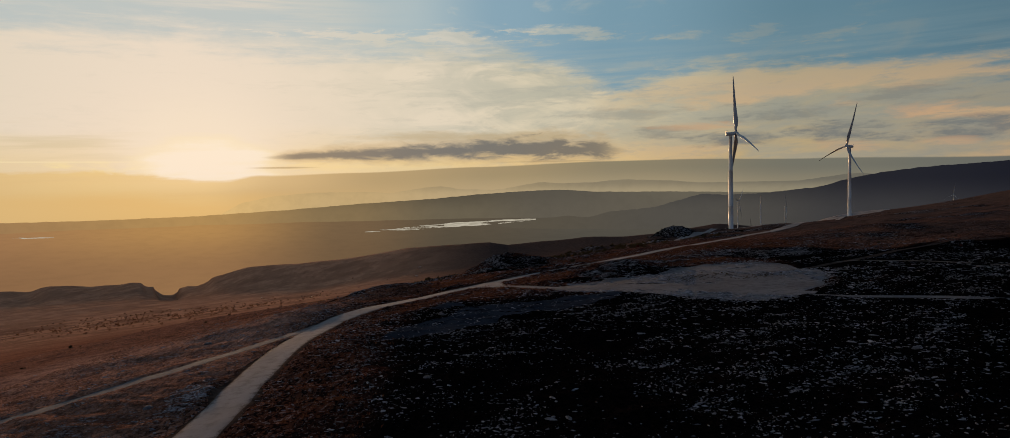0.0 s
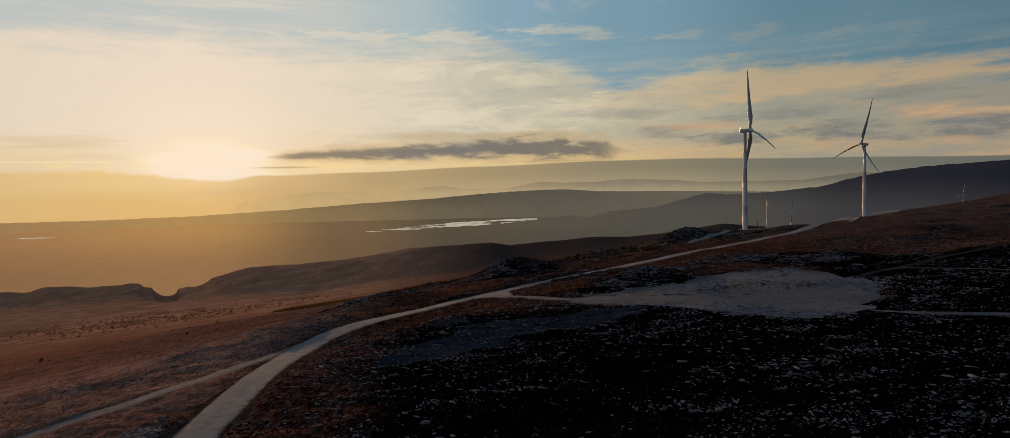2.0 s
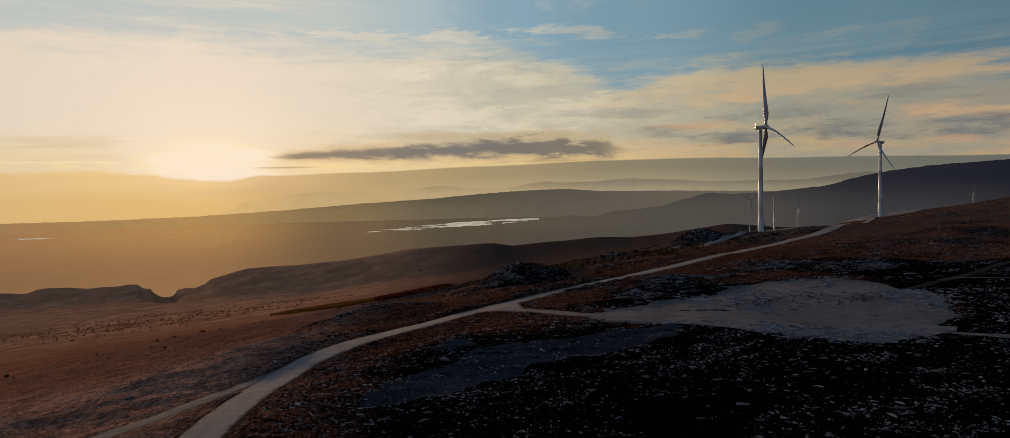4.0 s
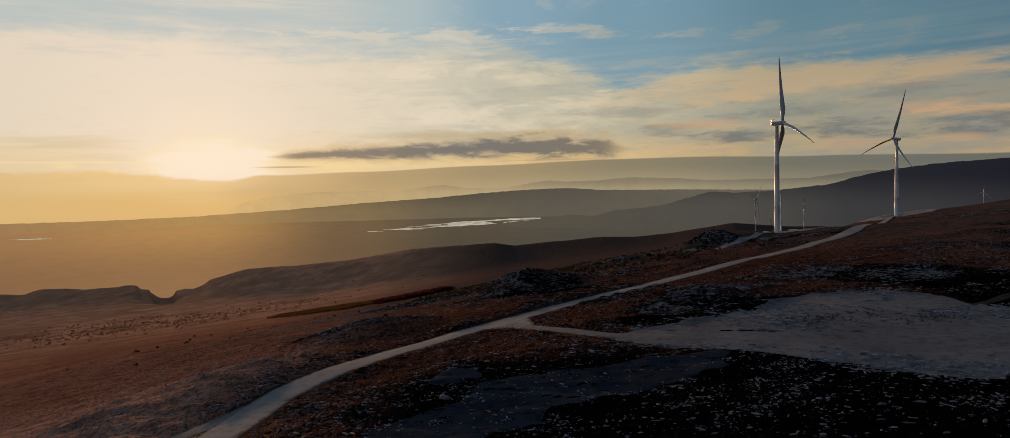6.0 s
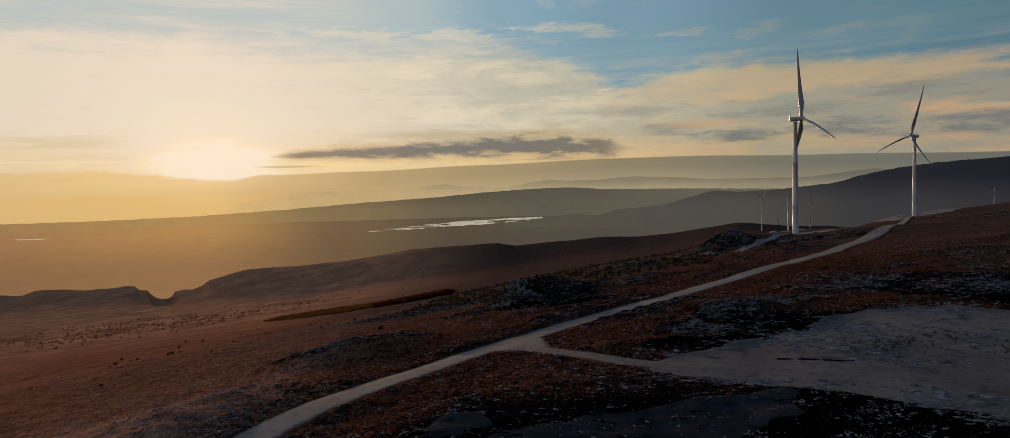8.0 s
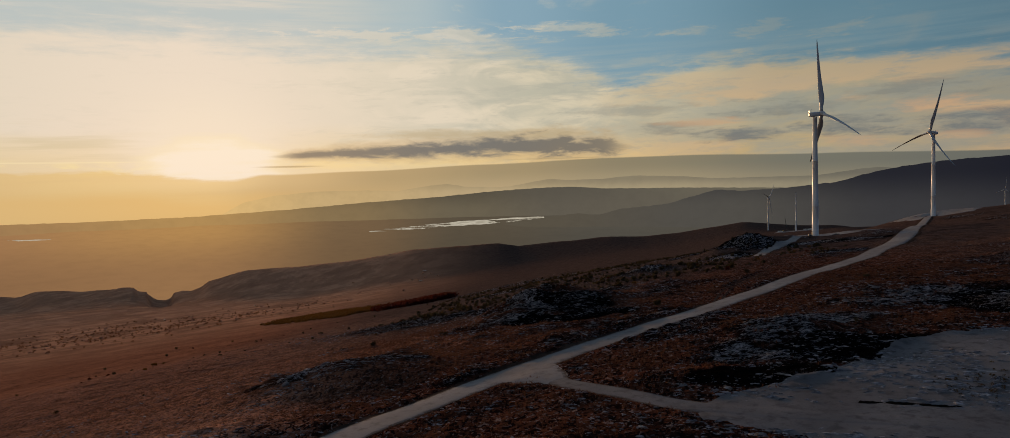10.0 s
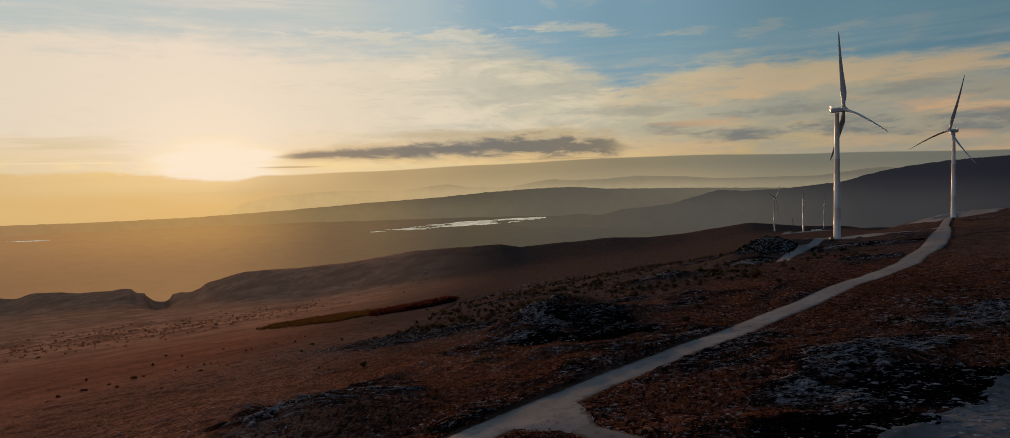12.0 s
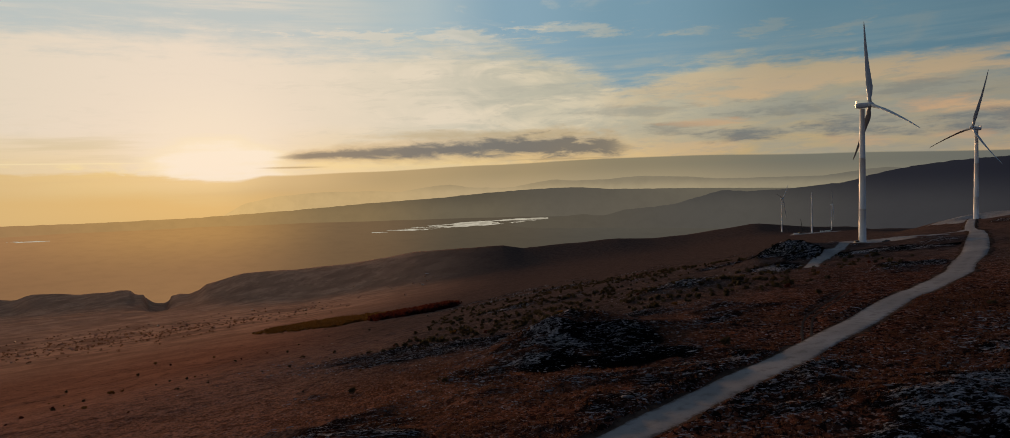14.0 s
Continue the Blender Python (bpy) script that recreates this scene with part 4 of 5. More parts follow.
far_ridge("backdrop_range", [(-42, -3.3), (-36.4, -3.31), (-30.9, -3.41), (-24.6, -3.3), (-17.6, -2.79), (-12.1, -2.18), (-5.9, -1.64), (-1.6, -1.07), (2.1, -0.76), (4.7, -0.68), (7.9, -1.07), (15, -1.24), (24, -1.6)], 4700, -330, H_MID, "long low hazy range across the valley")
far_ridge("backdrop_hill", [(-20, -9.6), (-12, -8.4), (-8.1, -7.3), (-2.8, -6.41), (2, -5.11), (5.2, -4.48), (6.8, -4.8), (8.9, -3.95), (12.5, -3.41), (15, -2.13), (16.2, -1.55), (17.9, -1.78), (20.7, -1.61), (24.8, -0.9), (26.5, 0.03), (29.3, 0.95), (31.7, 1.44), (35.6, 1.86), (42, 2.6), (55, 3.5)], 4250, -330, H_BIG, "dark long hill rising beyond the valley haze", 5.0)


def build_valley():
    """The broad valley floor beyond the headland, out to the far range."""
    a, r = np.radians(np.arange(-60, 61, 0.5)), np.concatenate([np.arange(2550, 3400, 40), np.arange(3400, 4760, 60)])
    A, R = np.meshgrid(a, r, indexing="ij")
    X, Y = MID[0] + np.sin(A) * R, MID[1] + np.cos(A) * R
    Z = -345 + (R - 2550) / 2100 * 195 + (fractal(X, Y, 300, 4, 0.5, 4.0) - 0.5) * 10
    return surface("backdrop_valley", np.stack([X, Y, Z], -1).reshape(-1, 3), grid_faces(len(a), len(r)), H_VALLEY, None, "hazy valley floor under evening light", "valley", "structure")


build_valley()

# ------------------------------------------------------------------ ways and pads
strip("road_verge", ROAD, 9.0, M_VERGE, "stony dirt shoulder along the gravel road", 0.04, 2.0, 13, (465, 60, 2.6))
strip("road", ROAD, 7.4, M_ROAD, "pale gravel service road curving over the hill", 0.14, 0.5, 17, (465, 60, 2.6))
strip("track", BRANCH, 4.6, M_PAD, "narrow stony track branching off the road", 0.10, 1.1)
strip("track", LINK, 4.4, M_PAD, "short gravel track from road to pad", 0.13, 0.7)
flat_patch("junction", [(-14, 239), (-8, 246), (-3, 250), (-1.5, 244), (-1, 236), (-3.5, 233), (-8, 235)], M_ROAD, "worn gravel where the side track leaves the road", 0.9, 0.19, 2.0, 1.5)
strip("track", EAST, 3.2, M_PAD, "stony track over scorched ground", 0.10, 0.5)
strip("track", UPPER, 2.6, M_RUT, "stony track climbing the burnt slope", 0.10, 0.9)
strip("track", SPLIT, 2.0, M_DIRT, "faint wheel track over the burnt slope", 0.10, 0.5)
strip("track", SPUR, 6.0, M_ROAD, "gravel ramp up to the turbine platform", 0.14, 1.0)
strip("track", TERRACE, 9.0, M_ROAD, "gravel platform way between the turbines", 0.14, 1.5)
for _side in (-0.95, 0.95):
    strip("track", [(a + _side * 0.85, b - _side * 0.5) for a, b in LOOP], 0.6, M_RUT, "worn wheel rut beside the road", 0.07, 0.3, 3)
flat_patch("gravel_pad", PAD, M_PAD, "levelled grey gravel pad beside the road", 1.0, 0.10, 0.0, 12.0)
flat_patch("scree", [(-28, 150), (-26, 164), (-12, 177), (2, 184), (14, 188), (30, 190), (28, 179), (12, 171), (0, 163), (-14, 152)], M_ASH, "smooth lilac-grey scree along the scorched ground", 0.9, 0.06, 3.0, 12.0)
flat_patch("scorched_strip", [(33, 207), (36, 209.4), (43, 206), (48, 202.6), (43, 203.4), (37, 206)], M_BURNT, "long dark scorched strip on the gravel pad", 0.5, 0.16, 4.0, 2.0)
flat_patch("scree", [(-21, 184), (-18, 190), (-13, 189), (-11, 184), (-15, 179), (-19, 180)], M_ASH, "pale bare limestone plate", 0.7, 0.12, 9.0, 2.0)
flat_patch("turbine_platform", [(150, 535), (190, 525), (222, 545), (215, 572), (170, 570)], M_ROAD, "pale gravel platform round the turbine", 2.0, 0.25)
flat_patch("turbine_platform", [(340, 725), (385, 715), (410, 740), (395, 775), (340, 765)], M_ROAD, "pale gravel platform round the turbine", 2.5, 0.35)

# ------------------------------------------------------------------ wind turbines


def part(name, data, mat, parent, label="", m=None):
    """A mesh object under a thing or under a part; data: a bmesh or a ready mesh."""
    if isinstance(data, bmesh.types.BMesh):
        me = bpy.data.meshes.new(name)
        data.to_mesh(me)
        data.free()
        me.materials.append(mat)
        data = me
    ob = new(name, data)
    ob.parent = parent
    if m is not None:
        ob.matrix_basis = m
    return tagged(ob, label)


def lathe(profile, n=32):
    """A turned body about z from (radius, z) pairs."""
    bm = bmesh.new()
    rings = []
    for r, z in profile:
        rings.append([bm.verts.new((r * math.cos(2 * math.pi * k / n), r * math.sin(2 * math.pi * k / n), z)) for k in range(n)])
    for a, b in zip(rings[:-1], rings[1:]):
        for k in range(n):
            bm.faces.new((a[k], a[(k + 1) % n], b[(k + 1) % n], b[k])).smooth = True
    bm.faces.new(list(reversed(rings[0])))
    bm.faces.new(rings[-1])
    return bm


def box(w, d, h, bevel=0.0, z=0.0):
    bm = bmesh.new()
    bmesh.ops.create_cube(bm, size=1.0, matrix=Matrix.Translation((0, 0, z + h / 2)) @ Matrix.Diagonal((w, d, h, 1)))
    if bevel:
        bmesh.ops.bevel(bm, geom=list(bm.edges), offset=bevel, segments=2, affect="EDGES", profile=0.6)
    return bm


HUB_UP, ROTOR = 74.3, 46.8


def blade_mesh():
    """One blade along +z: round root, broad shoulder, long taper, feathered, its tip swept (+x)."""
    bm, rings, n = bmesh.new(), [], 14
    for k in range(30):
        s = k / 29
        z = 1.2 + s * (ROTOR - 1.2)
        chord = np.interp(s, [0, 0.05, 0.2, 0.5, 0.8, 0.95, 1.0], [1.9, 2.0, 3.5, 2.15, 1.2, 0.7, 0.12])
        thick = np.interp(s, [0, 0.05, 0.2, 0.5, 1.0], [2.0, 1.9, 1.1, 0.5, 0.06])
        twist, bend = radians(np.interp(s, [0, 0.2, 1.0], [84, 86, 90])), 4.0 * s ** 1.9
        ring = []
        for q in range(n):
            a = 2 * math.pi * q / n
            cx, cy = (math.cos(a) * 0.5 + (0.18 if s > 0.08 else 0)) * chord, math.sin(a) * 0.5 * thick * (1.0 - 0.5 * (math.cos(a) > 0) * math.cos(a) * (s > 0.08))
            ring.append(bm.verts.new((cx * math.cos(twist) - cy * math.sin(twist) + bend, cx * math.sin(twist) + cy * math.cos(twist), z)))
        rings.append(ring)
    for a, b in zip(rings[:-1], rings[1:]):
        for q in range(n):
            bm.faces.new((a[q], a[(q + 1) % n], b[(q + 1) % n], b[q])).smooth = True
    bm.faces.new(rings[-1])
    bm.faces.new(list(reversed(rings[0])))
    return bm


def as_mesh(name, bm, mat):
    me = bpy.data.meshes.new(name)
    bm.to_mesh(me)
    bm.free()
    me.materials.append(mat)
    return me


TOWER = as_mesh("tower", lathe([(2.05, 0), (2.05, 0.3), (1.92, 0.35), (1.80, 18), (1.83, 18.05), (1.83, 18.3), (1.78, 18.35), (1.54, 46), (1.57, 46.05), (1.57, 46.3), (1.52, 46.35), (1.18, 72.4), (1.26, 72.5), (1.26, 72.9)], 40), M_PAINT)
BASE = as_mesh("foundation", lathe([(4.6, -1.5), (4.6, 0.1), (4.4, 0.2), (2.9, 0.45), (2.8, 0.6)], 40), M_CONCRETE)


def nacelle_bm():
    """Rounded housing, tapered to the tail, along +y towards the rotor."""
    bm, rings, n = bmesh.new(), [], 20
    for y, w, h, up in ((-4.9, 0.9, 0.95, 0.25), (-4.7, 1.25, 1.3, 0.2), (-3.9, 1.5, 1.5, 0.1), (-1.5, 1.65, 1.7, 0.0), (1.9, 1.65, 1.7, 0.0), (3.0, 1.5, 1.55, 0.0), (3.4, 1.35, 1.35, 0.0)):
        ring = []
        for k in range(n):
            a = 2 * math.pi * (k + 0.5) / n
            c, s = math.cos(a), math.sin(a)
            f = (abs(c) ** 4 + abs(s) ** 4) ** -0.25
            ring.append(bm.verts.new((c * f * w, y, s * f * h + up)))
        rings.append(ring)
    for a, b in zip(rings[:-1], rings[1:]):
        for k in range(n):
            bm.faces.new((a[k], b[k], b[(k + 1) % n], a[(k + 1) % n])).smooth = True
    bm.faces.new(rings[0])
    bm.faces.new(list(reversed(rings[-1])))
    return bm


NACELLE = as_mesh("nacelle", nacelle_bm(), M_PAINT)
COOLER = as_mesh("cooler", box(2.3, 0.45, 1.9, 0.12), M_PAINT)
MAST = as_mesh("wind_vane", lathe([(0.05, 0), (0.05, 1.5), (0.25, 1.55), (0.25, 1.75), (0.04, 1.8)], 8), M_DARK)
SPINNER = as_mesh("hub", lathe([(1.35, 0), (1.5, 0.5), (1.55, 1.6), (1.4, 2.5), (0.95, 3.2), (0.45, 3.6), (0.1, 3.7)], 24), M_PAINT)
BLADE = as_mesh("blade", blade_mesh(), M_BLADE)
DOOR = as_mesh("door", box(0.95, 0.12, 2.1, 0.03), M_DARK)
STAIR = as_mesh("steps", box(1.4, 2.2, 0.9, 0.04), M_DARK)


def wind_turbine(x, y, axis, phase, label, z=None, cone=2.5, tilt=5.0, size=1.0, rotor=True, slim=1.0):
    """axis: azimuth that the rotor faces; phase: degrees of the first blade from upright."""
    z = float(on_ground(x, y)) if z is None else z
    t = tagged(new("wind_turbine"), label, "wind turbine", "wind farm turbines")
    t.matrix_basis = pose(x, y, z + 0.2, 0, 0, -axis) @ Matrix.Diagonal((size * slim, size * slim, size, 1))
    part("foundation", BASE, None, t, "round concrete foundation")
    tw = part("tower", TOWER, None, t, "tapered white steel tower", pose(0, 0, 0.55))
    part("door", DOOR, None, tw, "dark steel door", pose(0, -1.92, 0.9))
    part("steps", STAIR, None, tw, "", pose(0, -3.0, -0.1))
    if not rotor:
        return t
    nc = part("nacelle", NACELLE, None, t, "", pose(0, 0, HUB_UP + 0.8, tilt, 0, 0) @ Matrix.Diagonal((0.9, 0.76, 0.86, 1)))
    part("cooler", COOLER, None, nc, "upright cooler on the tail", pose(0, -4.2, 1.3))
    part("wind_vane", MAST, None, nc, "", pose(0.6, -2.6, 1.65))
    hub = part("hub", SPINNER, None, t, "", pose(0, 0, HUB_UP + 0.9, tilt, 0, 0) @ pose(0, 2.6, 0) @ pose(0, 0, 0, -90))
    for k in range(3):
        part("blade", BLADE, None, hub, "", pose(0, 0, 1.5) @ pose(0, 0, 0, 90) @ pose(0, 0, 0, 0, phase + 120 * k, 0) @ pose(0, 0, 0, -cone))
    return t


wind_turbine(177.5, 547.5, 93.6, -13.9, "tall white wind turbine standing still on a gravel platform", cone=4.2, tilt=4.5)
wind_turbine(367, 741.5, 261, -16.6, "white wind turbine beside the road bend, rotor facing the valley", cone=0.8, tilt=8.0)
wind_turbine(975, 1513, 215, -12, "distant small white wind turbine behind the brown slope", -21, size=0.58, slim=0.8)
wind_turbine(529, 1583, 140, -50, "distant white wind turbine in the haze", -53, size=0.9, slim=0.72)
wind_turbine(526, 1433, 118, 0, "unfinished white turbine tower without rotor, beside a crane", rotor=False, slim=0.8)
wind_turbine(696, 1730, 118, 22, "distant hazy white wind turbine with a raised blade", -69, size=0.84, slim=0.72)

# ------------------------------------------------------------------ loose stones
STRATA = radians(-14)


def boulder_mesh(name, seed, layers):
    """A weathered limestone block: layered, cracked and angular."""
    r = random.Random(seed)
    bm = bmesh.new()
    bmesh.ops.create_icosphere(bm, subdivisions=2, radius=1.0)
    for v in bm.verts:
        p = v.co.copy()
        n = noise.noise(p * 1.3 + Vector((seed * 3.1, 0, 0))) * 0.45 + noise.noise(p * 3.1 + Vector((0, seed * 1.7, 0))) * 0.2
        q = p * (1 + n)
        step = round(q.z * layers) / layers
        v.co = Vector((q.x * 1.5, q.y, (0.35 * q.z + 0.65 * step) * 0.62))
    me = bpy.data.meshes.new(name)
    bm.to_mesh(me)
    bm.free()
    me.materials.append(M_STONE)
    return me


BOULDERS = [boulder_mesh("boulder", k, 2 + k % 3) for k in range(7)]


def scatter(n, box_, weight, seed):
    """Points of the plan, thrown at random and kept by weight."""
    r = np.random.default_rng(seed)
    x, y = r.uniform(box_[0], box_[1], n), r.uniform(box_[2], box_[3], n)
    keep = r.random(n) < weight(x, y)
    return x[keep], y[keep]


def place_boulders():
    w = lambda x, y: np.clip(rockiness(x, y) - 0.45, 0, 1) * smooth(fractal(x, y, 14, 3, 0.6, 12.0), 0.40, 0.62) * (1 - worn(x, y))
    x, y = scatter(9000, (-100, 150, 85, 545), w, 3)
    r = np.random.default_rng(5)
    pick = r.permutation(len(x))[:120]
    for k in pick:
        s = 0.28 + 0.42 * r.random() ** 2.2
        ob = new("boulder", BOULDERS[k % 7])
        ob.matrix_basis = pose(x[k], y[k], float(on_ground(x[k], y[k])) + 0.12 * s, r.uniform(-14, 14), r.uniform(-14, 14), math.degrees(STRATA) + r.uniform(-30, 30)) @ Matrix.Diagonal((s, s, s * r.uniform(0.7, 1.25), 1))
        tagged(ob, "grey weathered limestone boulder bedded in dry grass", "boulder", "limestone boulders")


def stones(name, x, y, size, label, seed, sink=0.25, swing=0.35, long=3.6):
    """Countless angular stones and slabs, six-sided and partly buried, in one mesh."""
    r = np.random.default_rng(seed)
    n = len(x)
    z = on_ground(x, y)
    a = STRATA + r.normal(0, swing, n)
    lx, ly, lz = size * r.uniform(1.0, long, n), size * r.uniform(0.4, 0.95, n), size * r.uniform(0.35, 0.9, n)
    ang = np.linspace(0, 2 * np.pi, 6, endpoint=False)
    rings = []
    for up, shrink in ((-sink, 1.0), (0.45, 1.0), (1.0, 0.62)):
        rad = shrink * r.uniform(0.72, 1.2, (n, 6))
        u, v = np.cos(ang) * rad * lx[:, None], np.sin(ang) * rad * ly[:, None]
        h = (up + r.uniform(-0.22, 0.22, (n, 6)) * (up > 0)) * lz[:, None]
        rings.append(np.stack([x[:, None] + u * np.cos(a)[:, None] - v * np.sin(a)[:, None], y[:, None] + u * np.sin(a)[:, None] + v * np.cos(a)[:, None], z[:, None] + h], -1))
    V = np.concatenate(rings, 1).reshape(-1, 3)
    base = (np.arange(n) * 18)[:, None]
    F = []
    for lvl in (0, 6):
        for k in range(6):
            F.append(np.concatenate([base + lvl + k, base + lvl + (k + 1) % 6, base + lvl + 6 + (k + 1) % 6, base + lvl + 6 + k], 1))
    F = (np.concatenate(F), base + np.arange(12, 18)[None])
    return surface(name, V, F, M_STONE, None, label, "stones", "stuff", (), True)


place_boulders()


def strewn(x, y):
    r = rockiness(x, y)
    along, across = x * 0.88 + y * 0.47, y * 0.88 - x * 0.47
    return np.clip(r, 0, 1) ** 0.8 * (1 - 0.75 * np.minimum(crags(x, y), 1)) * smooth(fractal(along * 0.4, across, 7, 4, 0.6, 15.0), 0.40, 0.60) * smooth(np.hypot(x, y - 60), 520, 150) * (1 - 0.7 * blackened(x, y) * (y < 215))


_x, _y = scatter(330000, (-125, 175, 75, 560), strewn, 11)
stones("scattered_stones", _x, _y, 0.05 + 0.19 * np.random.default_rng(2).random(len(_x)) ** 4.5, "countless grey limestone stones strewn over the hillside", 21)
_x, _y = scatter(150000, (-40, 150, 45, 215), lambda x, y: blackened(x, y) * (0.10 + 0.9 * smooth(fractal((x * 0.88 + y * 0.47) * 0.55, y * 0.88 - x * 0.47, 4.0, 4, 0.66, 17.0), 0.52, 0.66)) * smooth(fractal(x, y, 28, 3, 0.6, 44.0), 0.24, 0.48), 12)
stones("burnt_ground_stones", _x, _y, 0.045 + 0.16 * np.random.default_rng(3).random(len(_x)) ** 4.0, "pale stones lying bare on scorched black ground", 22, 0.25, 0.8, 2.4)
_x, _y = scatter(2400, (-40, 150, 45, 215), lambda x, y: blackened(x, y) * smooth(fractal(x * 0.6 + y * 0.3, y, 16, 4, 0.6, 71.0), 0.50, 0.64), 15)
stones("burnt_ground_slabs", _x, _y, 0.12 + 0.24 * np.random.default_rng(8).random(len(_x)) ** 3.0, "flat pale limestone slabs showing through scorched ground", 24, 0.6, 0.6, 3.2)
_x, _y = scatter(40000, (5, 112, 165, 252), lambda x, y: smooth(inside(x, y, PAD), -5, 3) * smooth(fractal(x, y, 14, 4, 0.6, 19.0), 0.44, 0.62) * smooth(near_line(x, y, LINK), 3, 9), 13)
stones("pad_rubble", _x, _y, 0.06 + 0.30 * np.random.default_rng(4).random(len(_x)) ** 3.5, "loose rubble lying on the gravel pad", 23)

# ------------------------------------------------------------------ grass and shrubs


def tufts(name, x, y, tall, mat, label, seed):
    """Dry grass: a few bent blades to a tuft."""
    r = np.random.default_rng(seed)
    n, z = len(x), on_ground(x, y)
    V, k = [], 5
    for b in range(k):
        a, lean = r.uniform(0, 2 * np.pi, n), tall * r.uniform(0.3, 0.9, n)
        w = tall * 0.16
        cx, cy = x + r.normal(0, 0.12, n), y + r.normal(0, 0.12, n)
        sx, sy = -np.sin(a) * w, np.cos(a) * w
        V += [np.stack([cx - sx, cy - sy, z - 0.05], -1), np.stack([cx + sx, cy + sy, z - 0.05], -1), np.stack([cx + np.cos(a) * lean, cy + np.sin(a) * lean, z + tall * r.uniform(0.6, 1.0, n)], -1)]
    V = np.stack(V, 1).reshape(-1, 3)
    return surface(name, V, np.arange(len(V)).reshape(-1, 3), mat, None, label, "grass", "stuff", (), True)


_gw = lambda x, y: (1 - blackened(x, y)) * (1 - worn(x, y)) * smooth(fractal(x, y, 11, 4, 0.6, 23.0), 0.36, 0.62) * np.clip(1.1 - 0.7 * rockiness(x, y), 0, 1)
_x, _y = scatter(95000, (-120, 135, 80, 340), _gw, 31)
tufts("dry_grass", _x, _y, (0.20 + 0.40 * np.random.default_rng(6).random(len(_x))) * (0.5 + 0.5 * smooth(_x, -60, -40)), M_TUFT, "short dry brown grass tufts all over the hillside", 41)


def bush_bm(seed, wide):
    """Stems and a ragged crown of small leaf clumps with gaps."""
    r = random.Random(seed)
    crown, stems = bmesh.new(), bmesh.new()
    lobes = [(r.uniform(-0.5, 0.5) * wide, r.uniform(-0.5, 0.5) * wide, r.uniform(0.35, 0.8), r.uniform(0.22, 0.42)) for _ in range(7)]
    for x, y, z, s in lobes:
        for _ in range(22):
            d = Vector((r.gauss(0, 1), r.gauss(0, 1), r.gauss(0, 0.8))).normalized() * s * r.uniform(0.5, 1.0)
            c = Vector((x, y, z)) + d
            u = Vector((r.gauss(0, 1), r.gauss(0, 1), r.gauss(0, 1))).normalized() * r.uniform(0.10, 0.20)
            v = u.orthogonal().normalized() * r.uniform(0.09, 0.17)
            crown.faces.new([crown.verts.new(c + q) for q in (u, v, -u, -v)])
        a = stems.verts.new((0.03, 0, 0)), stems.verts.new((-0.03, 0.02, 0)), stems.verts.new((0, -0.03, 0))
        b = stems.verts.new((x, y, z))
        for i in range(3):
            stems.faces.new((a[i], a[(i + 1) % 3], b))
    return crown, stems


def bush_kind(seed, wide, mat):
    c, st = bush_bm(seed, wide)
    t = tagged(new("bush"), "low dark evergreen shrub growing in dry grass", "bush", "hillside shrubs")
    part("crown", c, mat, t)
    part("stem", st, M_WOOD, t)
    return t


def clumps(name, x, y, size, mat, label, seed, k=26, leaf=0.16):
    """Ragged clumps of leaves on the ground, in one mesh."""
    r = np.random.default_rng(seed + 500)
    m = len(x)
    d = r.normal(0, 1, (m, k, 3))
    d /= np.linalg.norm(d, axis=-1, keepdims=True)
    size = np.asarray(size)[:, None, None]
    P = np.stack([x, y, on_ground(x, y)], -1)[:, None] + d * size * np.array([0.7, 0.7, 0.5]) + size * np.array([0, 0, 0.45])
    a, b = r.normal(0, 1, (m, k, 3)) * size * leaf, r.normal(0, 1, (m, k, 3)) * size * leaf
    V = np.stack([P + a, P + b, P - a, P - b], 2).reshape(-1, 3)
    return surface(name, V, np.arange(len(V)).reshape(-1, 4), mat, None, label, "thicket", "stuff", (), True)


